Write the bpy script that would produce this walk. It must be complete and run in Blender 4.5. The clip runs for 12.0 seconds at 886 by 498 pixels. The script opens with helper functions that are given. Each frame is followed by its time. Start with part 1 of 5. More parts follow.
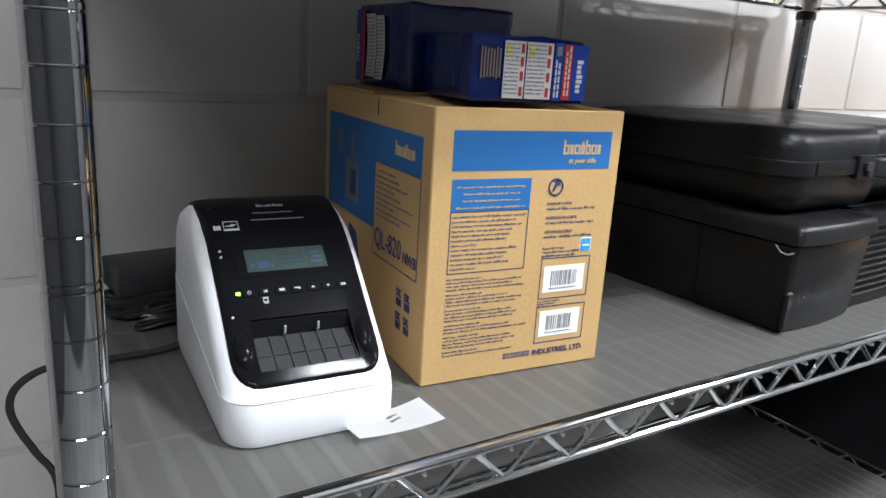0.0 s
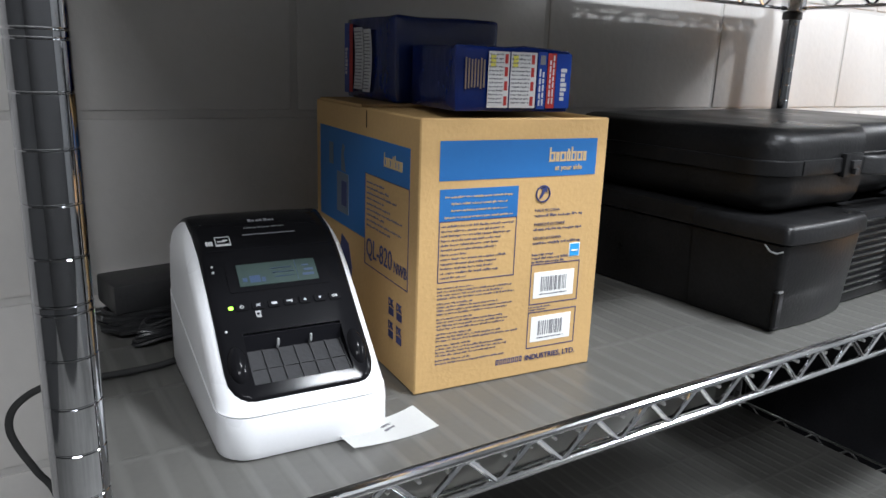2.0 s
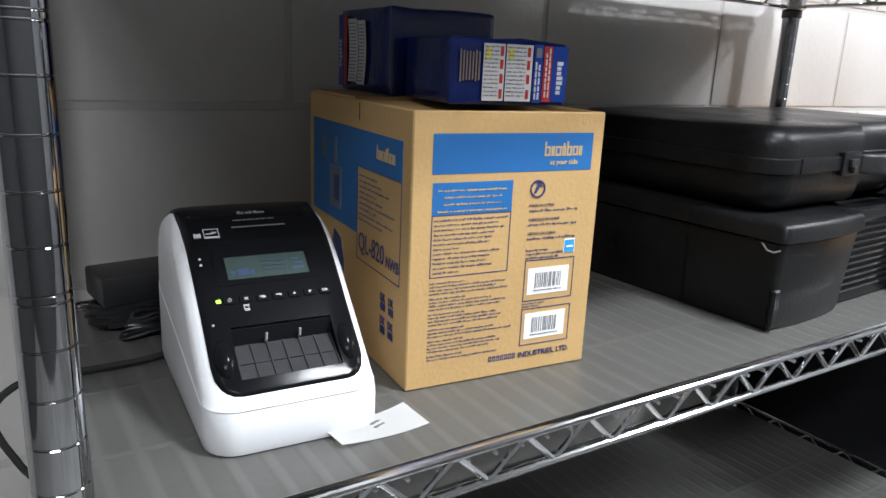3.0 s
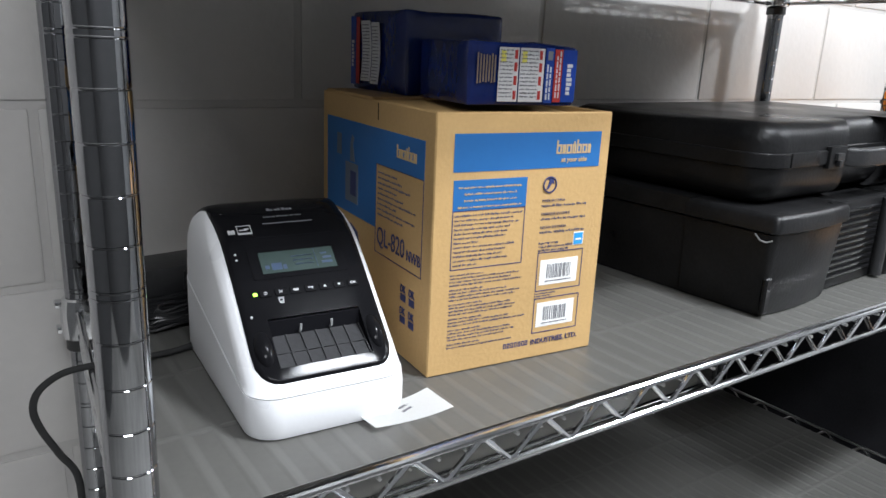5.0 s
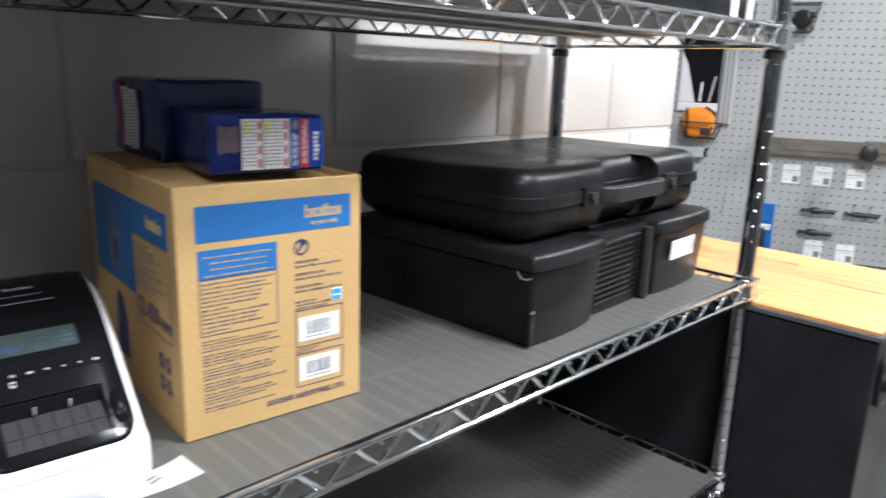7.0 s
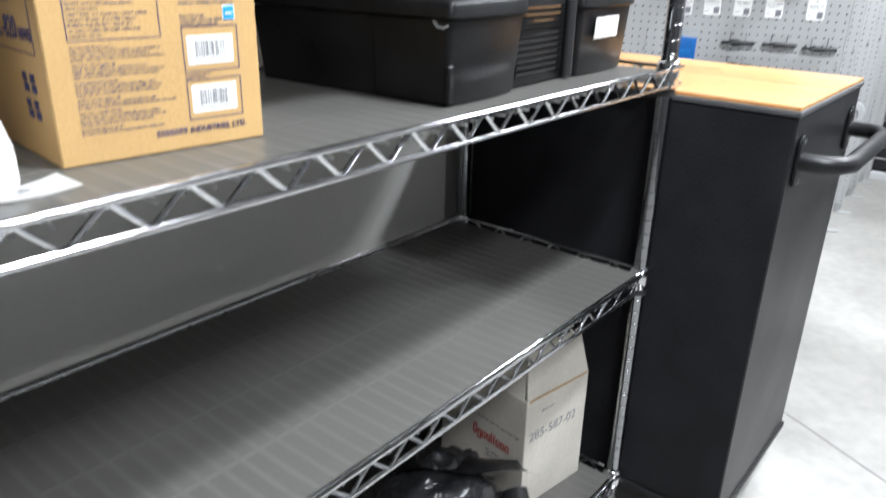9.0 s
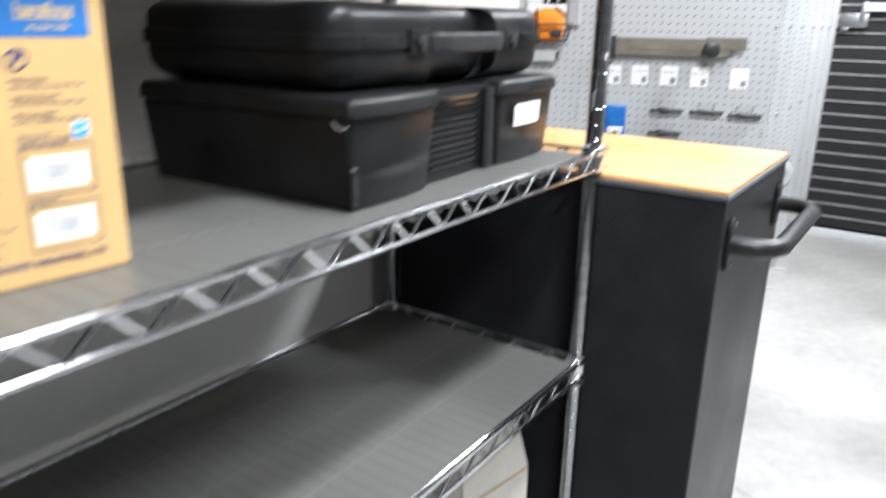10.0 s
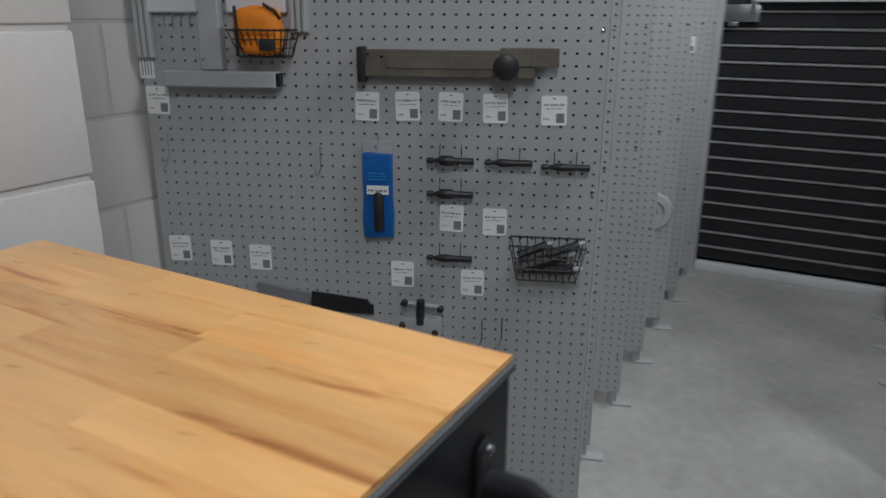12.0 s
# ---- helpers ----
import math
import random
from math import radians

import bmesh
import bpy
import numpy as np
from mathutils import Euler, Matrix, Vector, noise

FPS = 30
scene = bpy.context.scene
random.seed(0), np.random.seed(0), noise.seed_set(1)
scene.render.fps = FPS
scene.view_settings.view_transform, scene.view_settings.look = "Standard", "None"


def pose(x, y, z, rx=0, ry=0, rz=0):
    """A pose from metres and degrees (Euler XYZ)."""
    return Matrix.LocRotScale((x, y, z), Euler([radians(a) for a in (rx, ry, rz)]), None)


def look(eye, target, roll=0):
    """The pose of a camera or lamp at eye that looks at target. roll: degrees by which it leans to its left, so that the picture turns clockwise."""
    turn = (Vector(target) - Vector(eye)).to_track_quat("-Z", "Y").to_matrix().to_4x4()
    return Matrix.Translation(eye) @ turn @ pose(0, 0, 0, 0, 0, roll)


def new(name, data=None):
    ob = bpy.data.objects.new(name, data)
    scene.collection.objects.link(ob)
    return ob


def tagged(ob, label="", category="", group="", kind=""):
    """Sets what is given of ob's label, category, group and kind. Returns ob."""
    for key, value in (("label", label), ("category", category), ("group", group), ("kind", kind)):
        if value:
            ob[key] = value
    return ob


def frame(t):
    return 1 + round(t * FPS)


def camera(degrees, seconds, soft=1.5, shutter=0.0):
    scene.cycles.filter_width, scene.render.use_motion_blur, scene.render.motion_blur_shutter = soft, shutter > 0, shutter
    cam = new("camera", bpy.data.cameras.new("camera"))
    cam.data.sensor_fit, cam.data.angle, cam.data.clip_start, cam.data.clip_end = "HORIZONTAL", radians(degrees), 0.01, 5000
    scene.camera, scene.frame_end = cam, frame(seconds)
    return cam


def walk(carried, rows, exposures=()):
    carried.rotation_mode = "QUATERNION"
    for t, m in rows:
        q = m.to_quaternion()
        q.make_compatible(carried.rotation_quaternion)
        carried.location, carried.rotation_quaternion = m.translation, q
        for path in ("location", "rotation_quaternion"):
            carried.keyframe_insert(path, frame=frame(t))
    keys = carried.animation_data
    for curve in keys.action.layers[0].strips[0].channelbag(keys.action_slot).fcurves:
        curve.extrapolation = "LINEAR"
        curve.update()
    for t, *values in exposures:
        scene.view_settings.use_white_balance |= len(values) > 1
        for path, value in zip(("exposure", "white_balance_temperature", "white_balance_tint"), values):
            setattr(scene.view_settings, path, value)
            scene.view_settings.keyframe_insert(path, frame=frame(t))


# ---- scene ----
cam = camera(62.8, 12.0, shutter=0.4)
PATH = [
    (0, (-0.088, -0.391, 1.278), (0.961, 1.231, 0.763), 3.6),
    (0.5, (-0.085, -0.403, 1.284), (0.968, 1.218, 0.772), 2.0),
    (1, (-0.085, -0.408, 1.288), (0.968, 1.217, 0.786), 1.7),
    (1.5, (-0.089, -0.405, 1.287), (0.957, 1.226, 0.789), 1.9),
    (2, (-0.084, -0.402, 1.283), (0.965, 1.226, 0.784), 2.0),
    (2.5, (-0.083, -0.398, 1.28), (0.969, 1.228, 0.78), 1.8),
    (3, (-0.076, -0.397, 1.278), (0.979, 1.226, 0.774), 2.6),
    (5, (-0.124, -0.404, 1.289), (0.977, 1.179, 0.759), 2.6),
    (5.5, (-0.134, -0.416, 1.307), (0.962, 1.168, 0.77), 2.3),
    (6, (-0.123, -0.428, 1.308), (1.009, 1.136, 0.787), 1.9),
    (6.5, (-0.1, -0.455, 1.331), (1.09, 1.073, 0.829), 2.2),
    (7, (-0.051, -0.496, 1.344), (1.319, 0.88, 0.865), 1.9),
    (7.2, (-0.035, -0.511, 1.344), (1.381, 0.822, 0.877), 1.6),
    (8.8, (-0.035, -0.51, 1.194), (1.444, 0.648, 0.507), 2.0),
    (9, (-0.036, -0.505, 1.17), (1.407, 0.659, 0.422), 1.5),
    (9.5, (-0.06, -0.515, 1.108), (1.311, 0.673, 0.266), 3.0),
    (10, (0.067, -0.481, 1.206), (1.633, 0.606, 0.603), 1.1),
    (10.5, (0.343, -0.436, 1.258), (2.046, 0.498, 0.784), 1.1),
    (11, (0.595, -0.419, 1.241), (2.387, 0.295, 0.713), 1.7),
    (11.5, (0.874, -0.378, 1.24), (2.642, 0.342, 0.644), -3.4),
    (12, (1.153, -0.438, 1.232), (2.81, 0.497, 0.616), 0.3),
]
EXPOSURES = [(0, 0.6), (6, 0.7), (7, 0.82), (9, 1.05), (9.5, 1.34), (10, 1.27), (10.5, 0.97), (11, 0.14), (11.5, -0.42), (12, -0.86)]
walk(cam, [(t, look(eye, target, roll)) for t, eye, target, roll in PATH], EXPOSURES)

# ---- world and lights ----
world = bpy.data.worlds.new("world")
scene.world = world
world.use_nodes = True
world.node_tree.nodes["Background"].inputs[0].default_value = (0.9, 0.95, 1.0, 1)
world.node_tree.nodes["Background"].inputs[1].default_value = 0.03

CEIL = 2.85


def unseen_lamp(x, y, length, width, watts, rz=0):
    data = bpy.data.lights.new("unseen_light", "AREA")
    data.shape, data.size, data.size_y, data.energy = "RECTANGLE", length, width, watts
    data.color = (0.88, 0.93, 1.0)
    ob = new("unseen_light", data)
    ob.matrix_world = pose(x, y, CEIL - 0.09, 0, 0, rz)
    return ob


# place, length, width and watts of each unseen light; last two are added fill
LAMPS = [(0.80, -0.77, 0.36, 0.15, 46), (2.65, -1.30, 0.3, 0.3, 50), (3.6, -0.38, 1.6, 0.5, 40), (-0.45, -1.65, 1.2, 0.36, 31)]
for lx, ly, ll, lb, lw in LAMPS:
    unseen_lamp(lx, ly, ll, lb, lw)


# ---- materials ----
def shader(name, col, rough=0.5, metal=0.0, var=0.15, scale=6.0, grain=90.0, bump=0.1, coat=0.0, spec=0.5, squash=(1, 1, 1), rand=0.0, rvar=0.1):
    m = bpy.data.materials.new(name)
    m.use_nodes = True
    nt = m.node_tree
    b = nt.nodes["Principled BSDF"]
    tc = nt.nodes.new("ShaderNodeTexCoord")
    mp = nt.nodes.new("ShaderNodeMapping")
    mp.inputs["Scale"].default_value = squash
    nt.links.new(tc.outputs["Object"], mp.inputs["Vector"])
    n1, n2 = nt.nodes.new("ShaderNodeTexNoise"), nt.nodes.new("ShaderNodeTexNoise")
    for n, s, d in ((n1, scale, 4), (n2, grain, 3)):
        n.inputs["Scale"].default_value, n.inputs["Detail"].default_value = s, d
        nt.links.new(mp.outputs["Vector"], n.inputs["Vector"])
    add = nt.nodes.new("ShaderNodeMath")
    add.operation = "MULTIPLY_ADD"
    nt.links.new(n2.outputs["Fac"], add.inputs[0])
    add.inputs[1].default_value = 0.5
    nt.links.new(n1.outputs["Fac"], add.inputs[2])
    last = add
    if rand:
        oi = nt.nodes.new("ShaderNodeObjectInfo")
        r = nt.nodes.new("ShaderNodeMath")
        r.operation = "MULTIPLY_ADD"
        nt.links.new(oi.outputs["Random"], r.inputs[0])
        r.inputs[1].default_value = rand
        nt.links.new(add.outputs[0], r.inputs[2])
        last = r
    mr = nt.nodes.new("ShaderNodeMapRange")
    mr.inputs["From Min"].default_value, mr.inputs["From Max"].default_value = 0.45, 1.05 + rand
    mr.inputs["To Min"].default_value, mr.inputs["To Max"].default_value = 1 - var, 1 + var
    nt.links.new(last.outputs[0], mr.inputs["Value"])
    mx = nt.nodes.new("ShaderNodeVectorMath")
    mx.operation = "SCALE"
    mx.inputs[0].default_value = col
    nt.links.new(mr.outputs[0], mx.inputs["Scale"])
    nt.links.new(mx.outputs[0], b.inputs["Base Color"])
    rr = nt.nodes.new("ShaderNodeMapRange")
    rr.inputs["To Min"].default_value, rr.inputs["To Max"].default_value = max(0.02, rough - rvar), min(1, rough + rvar)
    nt.links.new(n1.outputs["Fac"], rr.inputs["Value"])
    nt.links.new(rr.outputs[0], b.inputs["Roughness"])
    b.inputs["Metallic"].default_value = metal
    b.inputs["Specular IOR Level"].default_value = spec
    b.inputs["Coat Weight"].default_value = coat
    b.inputs["Coat Roughness"].default_value = 0.08
    if bump:
        bp = nt.nodes.new("ShaderNodeBump")
        bp.inputs["Strength"].default_value, bp.inputs["Distance"].default_value = bump, 0.002
        nt.links.new(n2.outputs["Fac"], bp.inputs["Height"])
        nt.links.new(bp.outputs[0], b.inputs["Normal"])
    return m


def glow(name, col, power):
    m = bpy.data.materials.new(name)
    m.use_nodes = True
    b = m.node_tree.nodes["Principled BSDF"]
    b.inputs["Base Color"].default_value = (*col, 1)
    b.inputs["Emission Color"].default_value = (*col, 1)
    b.inputs["Emission Strength"].default_value = power
    return m


def liner_material():
    """Smoky plastic liner, paler along the wires that it rests on."""
    m = shader("shelf_liner_plastic", (0.094, 0.092, 0.085), 0.36, 0, 0.12, 7, 160, 0.04, spec=0.5, rvar=0.03)
    nt = m.node_tree
    b = nt.nodes["Principled BSDF"]
    src = b.inputs["Base Color"].links[0].from_socket
    tc = nt.nodes.new("ShaderNodeTexCoord")
    sep = nt.nodes.new("ShaderNodeSeparateXYZ")
    nt.links.new(tc.outputs["Object"], sep.inputs[0])

    def line(sock, pitch, phase, soft, sharp):
        add = nt.nodes.new("ShaderNodeMath")
        add.operation, add.inputs[1].default_value = "ADD", -phase
        nt.links.new(sock, add.inputs[0])
        pp = nt.nodes.new("ShaderNodeMath")
        pp.operation, pp.inputs[1].default_value = "PINGPONG", pitch / 2
        nt.links.new(add.outputs[0], pp.inputs[0])
        mr = nt.nodes.new("ShaderNodeMapRange")
        mr.interpolation_type = "SMOOTHSTEP"
        mr.inputs["From Min"].default_value, mr.inputs["From Max"].default_value = sharp, soft
        mr.inputs["To Min"].default_value, mr.inputs["To Max"].default_value = 1, 0
        nt.links.new(pp.outputs[0], mr.inputs["Value"])
        return mr.outputs[0]
    wires, bars = line(sep.outputs[0], 0.0255, -0.026, 0.0060, 0.0010), line(sep.outputs[1], 0.11, 0.105, 0.005, 0.001)
    mx = nt.nodes.new("ShaderNodeMath")
    mx.operation = "MAXIMUM"
    nt.links.new(wires, mx.inputs[0])
    nt.links.new(bars, mx.inputs[1])
    n = nt.nodes.new("ShaderNodeTexNoise")
    n.inputs["Scale"].default_value, n.inputs["Detail"].default_value = 9, 2
    nt.links.new(tc.outputs["Object"], n.inputs["Vector"])
    fade = nt.nodes.new("ShaderNodeMath")
    fade.operation = "MULTIPLY"
    nt.links.new(mx.outputs[0], fade.inputs[0])
    nt.links.new(n.outputs["Fac"], fade.inputs[1])
    mix = nt.nodes.new("ShaderNodeMix")
    mix.data_type = "RGBA"
    nt.links.new(fade.outputs[0], mix.inputs[0])
    nt.links.new(src, mix.inputs[6])
    mix.inputs[7].default_value = (0.128, 0.126, 0.118, 1)
    nt.links.new(mix.outputs[2], b.inputs["Base Color"])
    bp = nt.nodes.new("ShaderNodeBump")
    bp.inputs["Strength"].default_value, bp.inputs["Distance"].default_value = 0.35, 0.0015
    nt.links.new(mx.outputs[0], bp.inputs["Height"])
    nt.links.new(bp.outputs[0], b.inputs["Normal"])
    return m


def wood_material():
    """Rubberwood staves: grain along y, its own tone for each stave, darker veins."""
    m = shader("butcher_block_wood", (0.71, 0.386, 0.143), 0.3, 0, 0.26, 5, 40, 0.03, coat=0.35, squash=(10, 1.1, 1), rand=0.7)
    nt = m.node_tree
    b = nt.nodes["Principled BSDF"]
    src = b.inputs["Base Color"].links[0].from_socket
    tc, oi = nt.nodes.new("ShaderNodeTexCoord"), nt.nodes.new("ShaderNodeObjectInfo")
    off = nt.nodes.new("ShaderNodeVectorMath")
    off.operation = "ADD"
    sc = nt.nodes.new("ShaderNodeVectorMath")
    sc.operation = "SCALE"
    sc.inputs[0].default_value = (3.0, 7.0, 5.0)
    nt.links.new(oi.outputs["Random"], sc.inputs["Scale"])
    nt.links.new(tc.outputs["Object"], off.inputs[0])
    nt.links.new(sc.outputs[0], off.inputs[1])
    mp = nt.nodes.new("ShaderNodeMapping")
    mp.inputs["Scale"].default_value = (24, 2.4, 10)
    nt.links.new(off.outputs[0], mp.inputs["Vector"])
    n = nt.nodes.new("ShaderNodeTexNoise")
    n.inputs["Scale"].default_value, n.inputs["Detail"].default_value, n.inputs["Distortion"].default_value = 1.0, 6, 1.6
    nt.links.new(mp.outputs[0], n.inputs["Vector"])
    ramp = nt.nodes.new("ShaderNodeValToRGB")
    ramp.color_ramp.elements[0].position, ramp.color_ramp.elements[0].color = 0.33, (0.46, 0.22, 0.11, 1)
    ramp.color_ramp.elements[1].position, ramp.color_ramp.elements[1].color = 0.52, (1, 1, 1, 1)
    e = ramp.color_ramp.elements.new(0.385)
    e.color = (0.90, 0.72, 0.55, 1)
    nt.links.new(n.outputs["Fac"], ramp.inputs[0])
    mix = nt.nodes.new("ShaderNodeMix")
    mix.data_type, mix.blend_type = "RGBA", "MULTIPLY"
    mix.inputs[0].default_value = 0.65
    nt.links.new(src, mix.inputs[6])
    nt.links.new(ramp.outputs[0], mix.inputs[7])
    nt.links.new(mix.outputs[2], b.inputs["Base Color"])
    return m


M_BLOCK = shader("painted_block", (0.565, 0.543, 0.52), 0.55, 0, 0.05, 4, 70, 0.35, rand=0.1)
M_BOARD = shader("pale_board", (0.72, 0.71, 0.67), 0.5, 0, 0.05, 3, 90, 0.05)
M_MORTAR = shader("painted_mortar", (0.51, 0.492, 0.472), 0.6, 0, 0.05, 6, 120, 0.25)
M_FLOOR = shader("sealed_concrete", (0.35, 0.342, 0.322), 0.42, 0, 0.26, 2.6, 22, 0.08)
M_MORTARDARK = shader("joint_filler", (0.16, 0.155, 0.15), 0.8)
M_CEIL = shader("grey_ceiling", (0.22, 0.22, 0.22), 0.9, 0, 0.05, 3, 60, 0.2)
M_PLASTER = shader("grey_wall_paint", (0.09, 0.09, 0.09), 0.7, 0, 0.05, 2, 60, 0.15)
M_CHROME = shader("chrome_wire", (0.68, 0.685, 0.70), 0.12, 1, 0.08, 12, 200, 0.0, rvar=0.05)
M_ZINC = shader("zinc_wire", (0.6, 0.6, 0.58), 0.45, 0.25, 0.06, 12, 200, 0.0)
# chrome with the dark surroundings that the posts reflect put into its colour
M_POST = shader("chrome_post_dark_reflection", (0.31, 0.315, 0.33), 0.05, 1, 0.08, 12, 200, 0.0, rvar=0.04)
M_COLLAR = shader("black_collar", (0.03, 0.03, 0.03), 0.5)
M_FOOT = shader("grey_foot", (0.06, 0.06, 0.06), 0.6)
M_LINER = liner_material()
M_BLACK = shader("black_plastic", (0.018, 0.018, 0.019), 0.42, 0, 0.3, 9, 260, 0.25, rvar=0.12)
M_CASE = shader("dusty_black_plastic", (0.0105, 0.0105, 0.011), 0.34, 0, 0.6, 9, 240, 0.16, rvar=0.2, spec=0.2)
M_TRAY = shader("matt_grey_black", (0.022, 0.022, 0.024), 0.6, 0, 0.3, 60, 300, 0.15, spec=0.3)
M_GLOSS = shader("glossy_black", (0.007, 0.007, 0.008), 0.12, 0, 0.1, 10, 100, 0.0, rvar=0.03, spec=0.06)
M_DOME = shader("smoked_plastic", (0.01, 0.01, 0.011), 0.06, 0, 0.1, 10, 100, 0.0, rvar=0.02)
M_WHITE = shader("white_plastic", (0.77, 0.775, 0.79), 0.3, 0, 0.02, 8, 300, 0.04)
M_PAPER = shader("white_paper", (0.82, 0.82, 0.80), 0.7, 0, 0.03, 20, 300, 0.05)
M_CARD = shader("brown_cardboard", (0.52, 0.33, 0.135), 0.75, 0, 0.09, 9, 240, 0.2)
M_CARDIN = shader("cardboard_core", (0.42, 0.27, 0.12), 0.85, 0, 0.15, 20, 200, 0.3)
M_WCARD = shader("white_cardboard", (0.62, 0.585, 0.52), 0.75, 0, 0.16, 7, 120, 0.15)
M_BLUE = shader("blue_print", (0.012, 0.125, 0.36), 0.55, 0, 0.06, 14, 200, 0.03)
M_NAVY = shader("navy_ink", (0.03, 0.04, 0.13), 0.6, 0, 0.1, 14, 200, 0.0)
M_FINE = shader("small_blue_print", (0.115, 0.10, 0.14), 0.65, 0, 0.1, 14, 200, 0.0)
M_TAN = shader("tan_print", (0.50, 0.36, 0.19), 0.7, 0, 0.06, 14, 200, 0.0)
M_DIM = shader("faded_drawing_print", (0.13, 0.16, 0.20), 0.7, 0, 0.08, 14, 200, 0.0)
M_CYAN = shader("cyan_print", (0.03, 0.32, 0.72), 0.5, 0, 0.06, 14, 200, 0.0)
M_INK = shader("black_ink", (0.008, 0.008, 0.01), 0.8, 0, 0.1, 14, 200, 0.0, spec=0.05)
M_GREYINK = shader("grey_ink", (0.20, 0.20, 0.22), 0.6, 0, 0.1, 14, 200, 0.0)
M_FAINT = shader("faint_grey_ink", (0.5, 0.5, 0.5), 0.7, 0, 0.1, 14, 200, 0.0)
M_EDGE = shader("dusty_edge_steel", (0.07, 0.072, 0.075), 0.6, 0, 0.25, 14, 200, 0.1)
M_RED = shader("red_print", (0.45, 0.03, 0.025), 0.55, 0, 0.1, 14, 200, 0.0)
M_YEL = shader("yellow_print", (0.72, 0.66, 0.12), 0.55, 0, 0.1, 14, 200, 0.0)
M_WRAP = shader("blue_shrink_wrap", (0.004, 0.016, 0.115), 0.17, 0, 0.3, 14, 42, 0.8, coat=0.25, rvar=0.1, spec=0.4)
M_DEEPBLUE = shader("deep_blue_print", (0.006, 0.045, 0.30), 0.35, 0, 0.1, 14, 60, 0.15)
M_PANEL = shader("wrapped_white_panel", (0.62, 0.62, 0.63), 0.3, 0, 0.08, 20, 60, 0.25)
M_TAUPE = shader("taupe_print", (0.21, 0.16, 0.13), 0.5, 0, 0.1, 14, 200, 0.0)
M_CORD = shader("glossy_black_cord", (0.016, 0.016, 0.017), 0.3, 0, 0.2, 20, 200, 0.05)
M_PALEINK = shader("dim_white_print", (0.55, 0.55, 0.56), 0.6, 0, 0.1, 14, 200, 0.0)
M_FELT = shader("black_carpet_panel", (0.0105, 0.0105, 0.0125), 0.8, 0, 0.55, 10, 260, 0.6, spec=0.22)
M_STEEL = shader("dark_painted_steel", (0.009, 0.009, 0.010), 0.4, 0, 0.15, 5, 200, 0.08, spec=0.35)
M_WOOD = wood_material()
M_RUBBER = shader("black_rubber", (0.015, 0.015, 0.015), 0.7, 0, 0.2, 20, 200, 0.2)
M_PEG = shader("grey_pegboard", (0.395, 0.40, 0.40), 0.5, 0, 0.06, 3, 120, 0.05)
# near-black that paints the shade seen through the pegboard holes
M_HOLE_SHADE = shader("pegboard_hole_shade", (0.03, 0.03, 0.03), 0.9)
M_ALU = shader("brushed_aluminium", (0.55, 0.56, 0.57), 0.35, 1, 0.08, 6, 150, 0.05)
M_GALV = shader("galvanised_trim", (0.5, 0.5, 0.5), 0.45, 0.15, 0.08, 6, 150, 0.05)
M_BRONZE = shader("worn_steel_rail", (0.20, 0.18, 0.15), 0.45, 0.7, 0.25, 10, 90, 0.1)
M_DOOR = shader("black_door_steel", (0.012, 0.012, 0.014), 0.5, 0, 0.15, 4, 150, 0.05)
# pale grey that paints the highlight along each ridge of the black door
M_RIB = shader("door_rib_highlight", (0.33, 0.33, 0.33), 0.5, 0.3, 0.3, 8, 60, 0.05)
M_ORANGE = shader("orange_fabric", (0.85, 0.24, 0.01), 0.7, 0, 0.15, 20, 160, 0.4)
M_PKT = shader("blue_packet_foil", (0.010, 0.11, 0.36), 0.3, 0, 0.15, 14, 80, 0.2, rvar=0.08)
M_CLEAR = shader("clear_plastic_header", (0.42, 0.44, 0.45), 0.2)
M_WHITEMET = shader("white_metal", (0.66, 0.67, 0.68), 0.4, 0, 0.04, 6, 150, 0.03)
M_GREYMET = shader("grey_painted_metal", (0.40, 0.41, 0.41), 0.45, 0, 0.06, 6, 150, 0.03)
M_BAG = shader("black_vinyl", (0.020, 0.020, 0.022), 0.26, 0, 0.2, 9, 60, 0.25, rvar=0.1)
M_BLUEPL = shader("blue_plastic", (0.008, 0.014, 0.075), 0.4)
M_LCD = shader("lcd_glass", (0.042, 0.062, 0.058), 0.14, 0, 0.08, 30, 100, 0.0, coat=0.4, rvar=0.03)
M_LCDINK = shader("lcd_segments", (0.012, 0.035, 0.09), 0.3)
M_LED = glow("green_led", (0.35, 1.0, 0.05), 2.0)
M_LAMP = glow("lamp_diffuser", (1.0, 0.98, 0.94), 4.0)
M_PINK = shader("pink_cord", (0.7, 0.05, 0.2), 0.5)


# ---- mesh helpers ----
def part(name, bm, material, parent=None, label="", m=None, smooth=35):
    me = bpy.data.meshes.new(name)
    bm.normal_update()
    bm.to_mesh(me)
    bm.free()
    if smooth:
        me.polygons.foreach_set("use_smooth", [True] * len(me.polygons))
        me.set_sharp_from_angle(angle=radians(smooth))
    me.materials.append(material)
    ob = new(name, me)
    if parent is not None:
        ob.parent = parent
    if m is not None:
        ob.matrix_basis = m
    if label:
        ob["label"] = label
    return ob


def share(name, me, parent, m):
    ob = new(name, me)
    ob.parent = parent
    ob.matrix_basis = m
    return ob


def thing(name, m, label, category, group="", kind=""):
    ob = new(name)
    ob.empty_display_size = 0.05
    ob.matrix_basis = m
    return tagged(ob, label, category, group, kind)


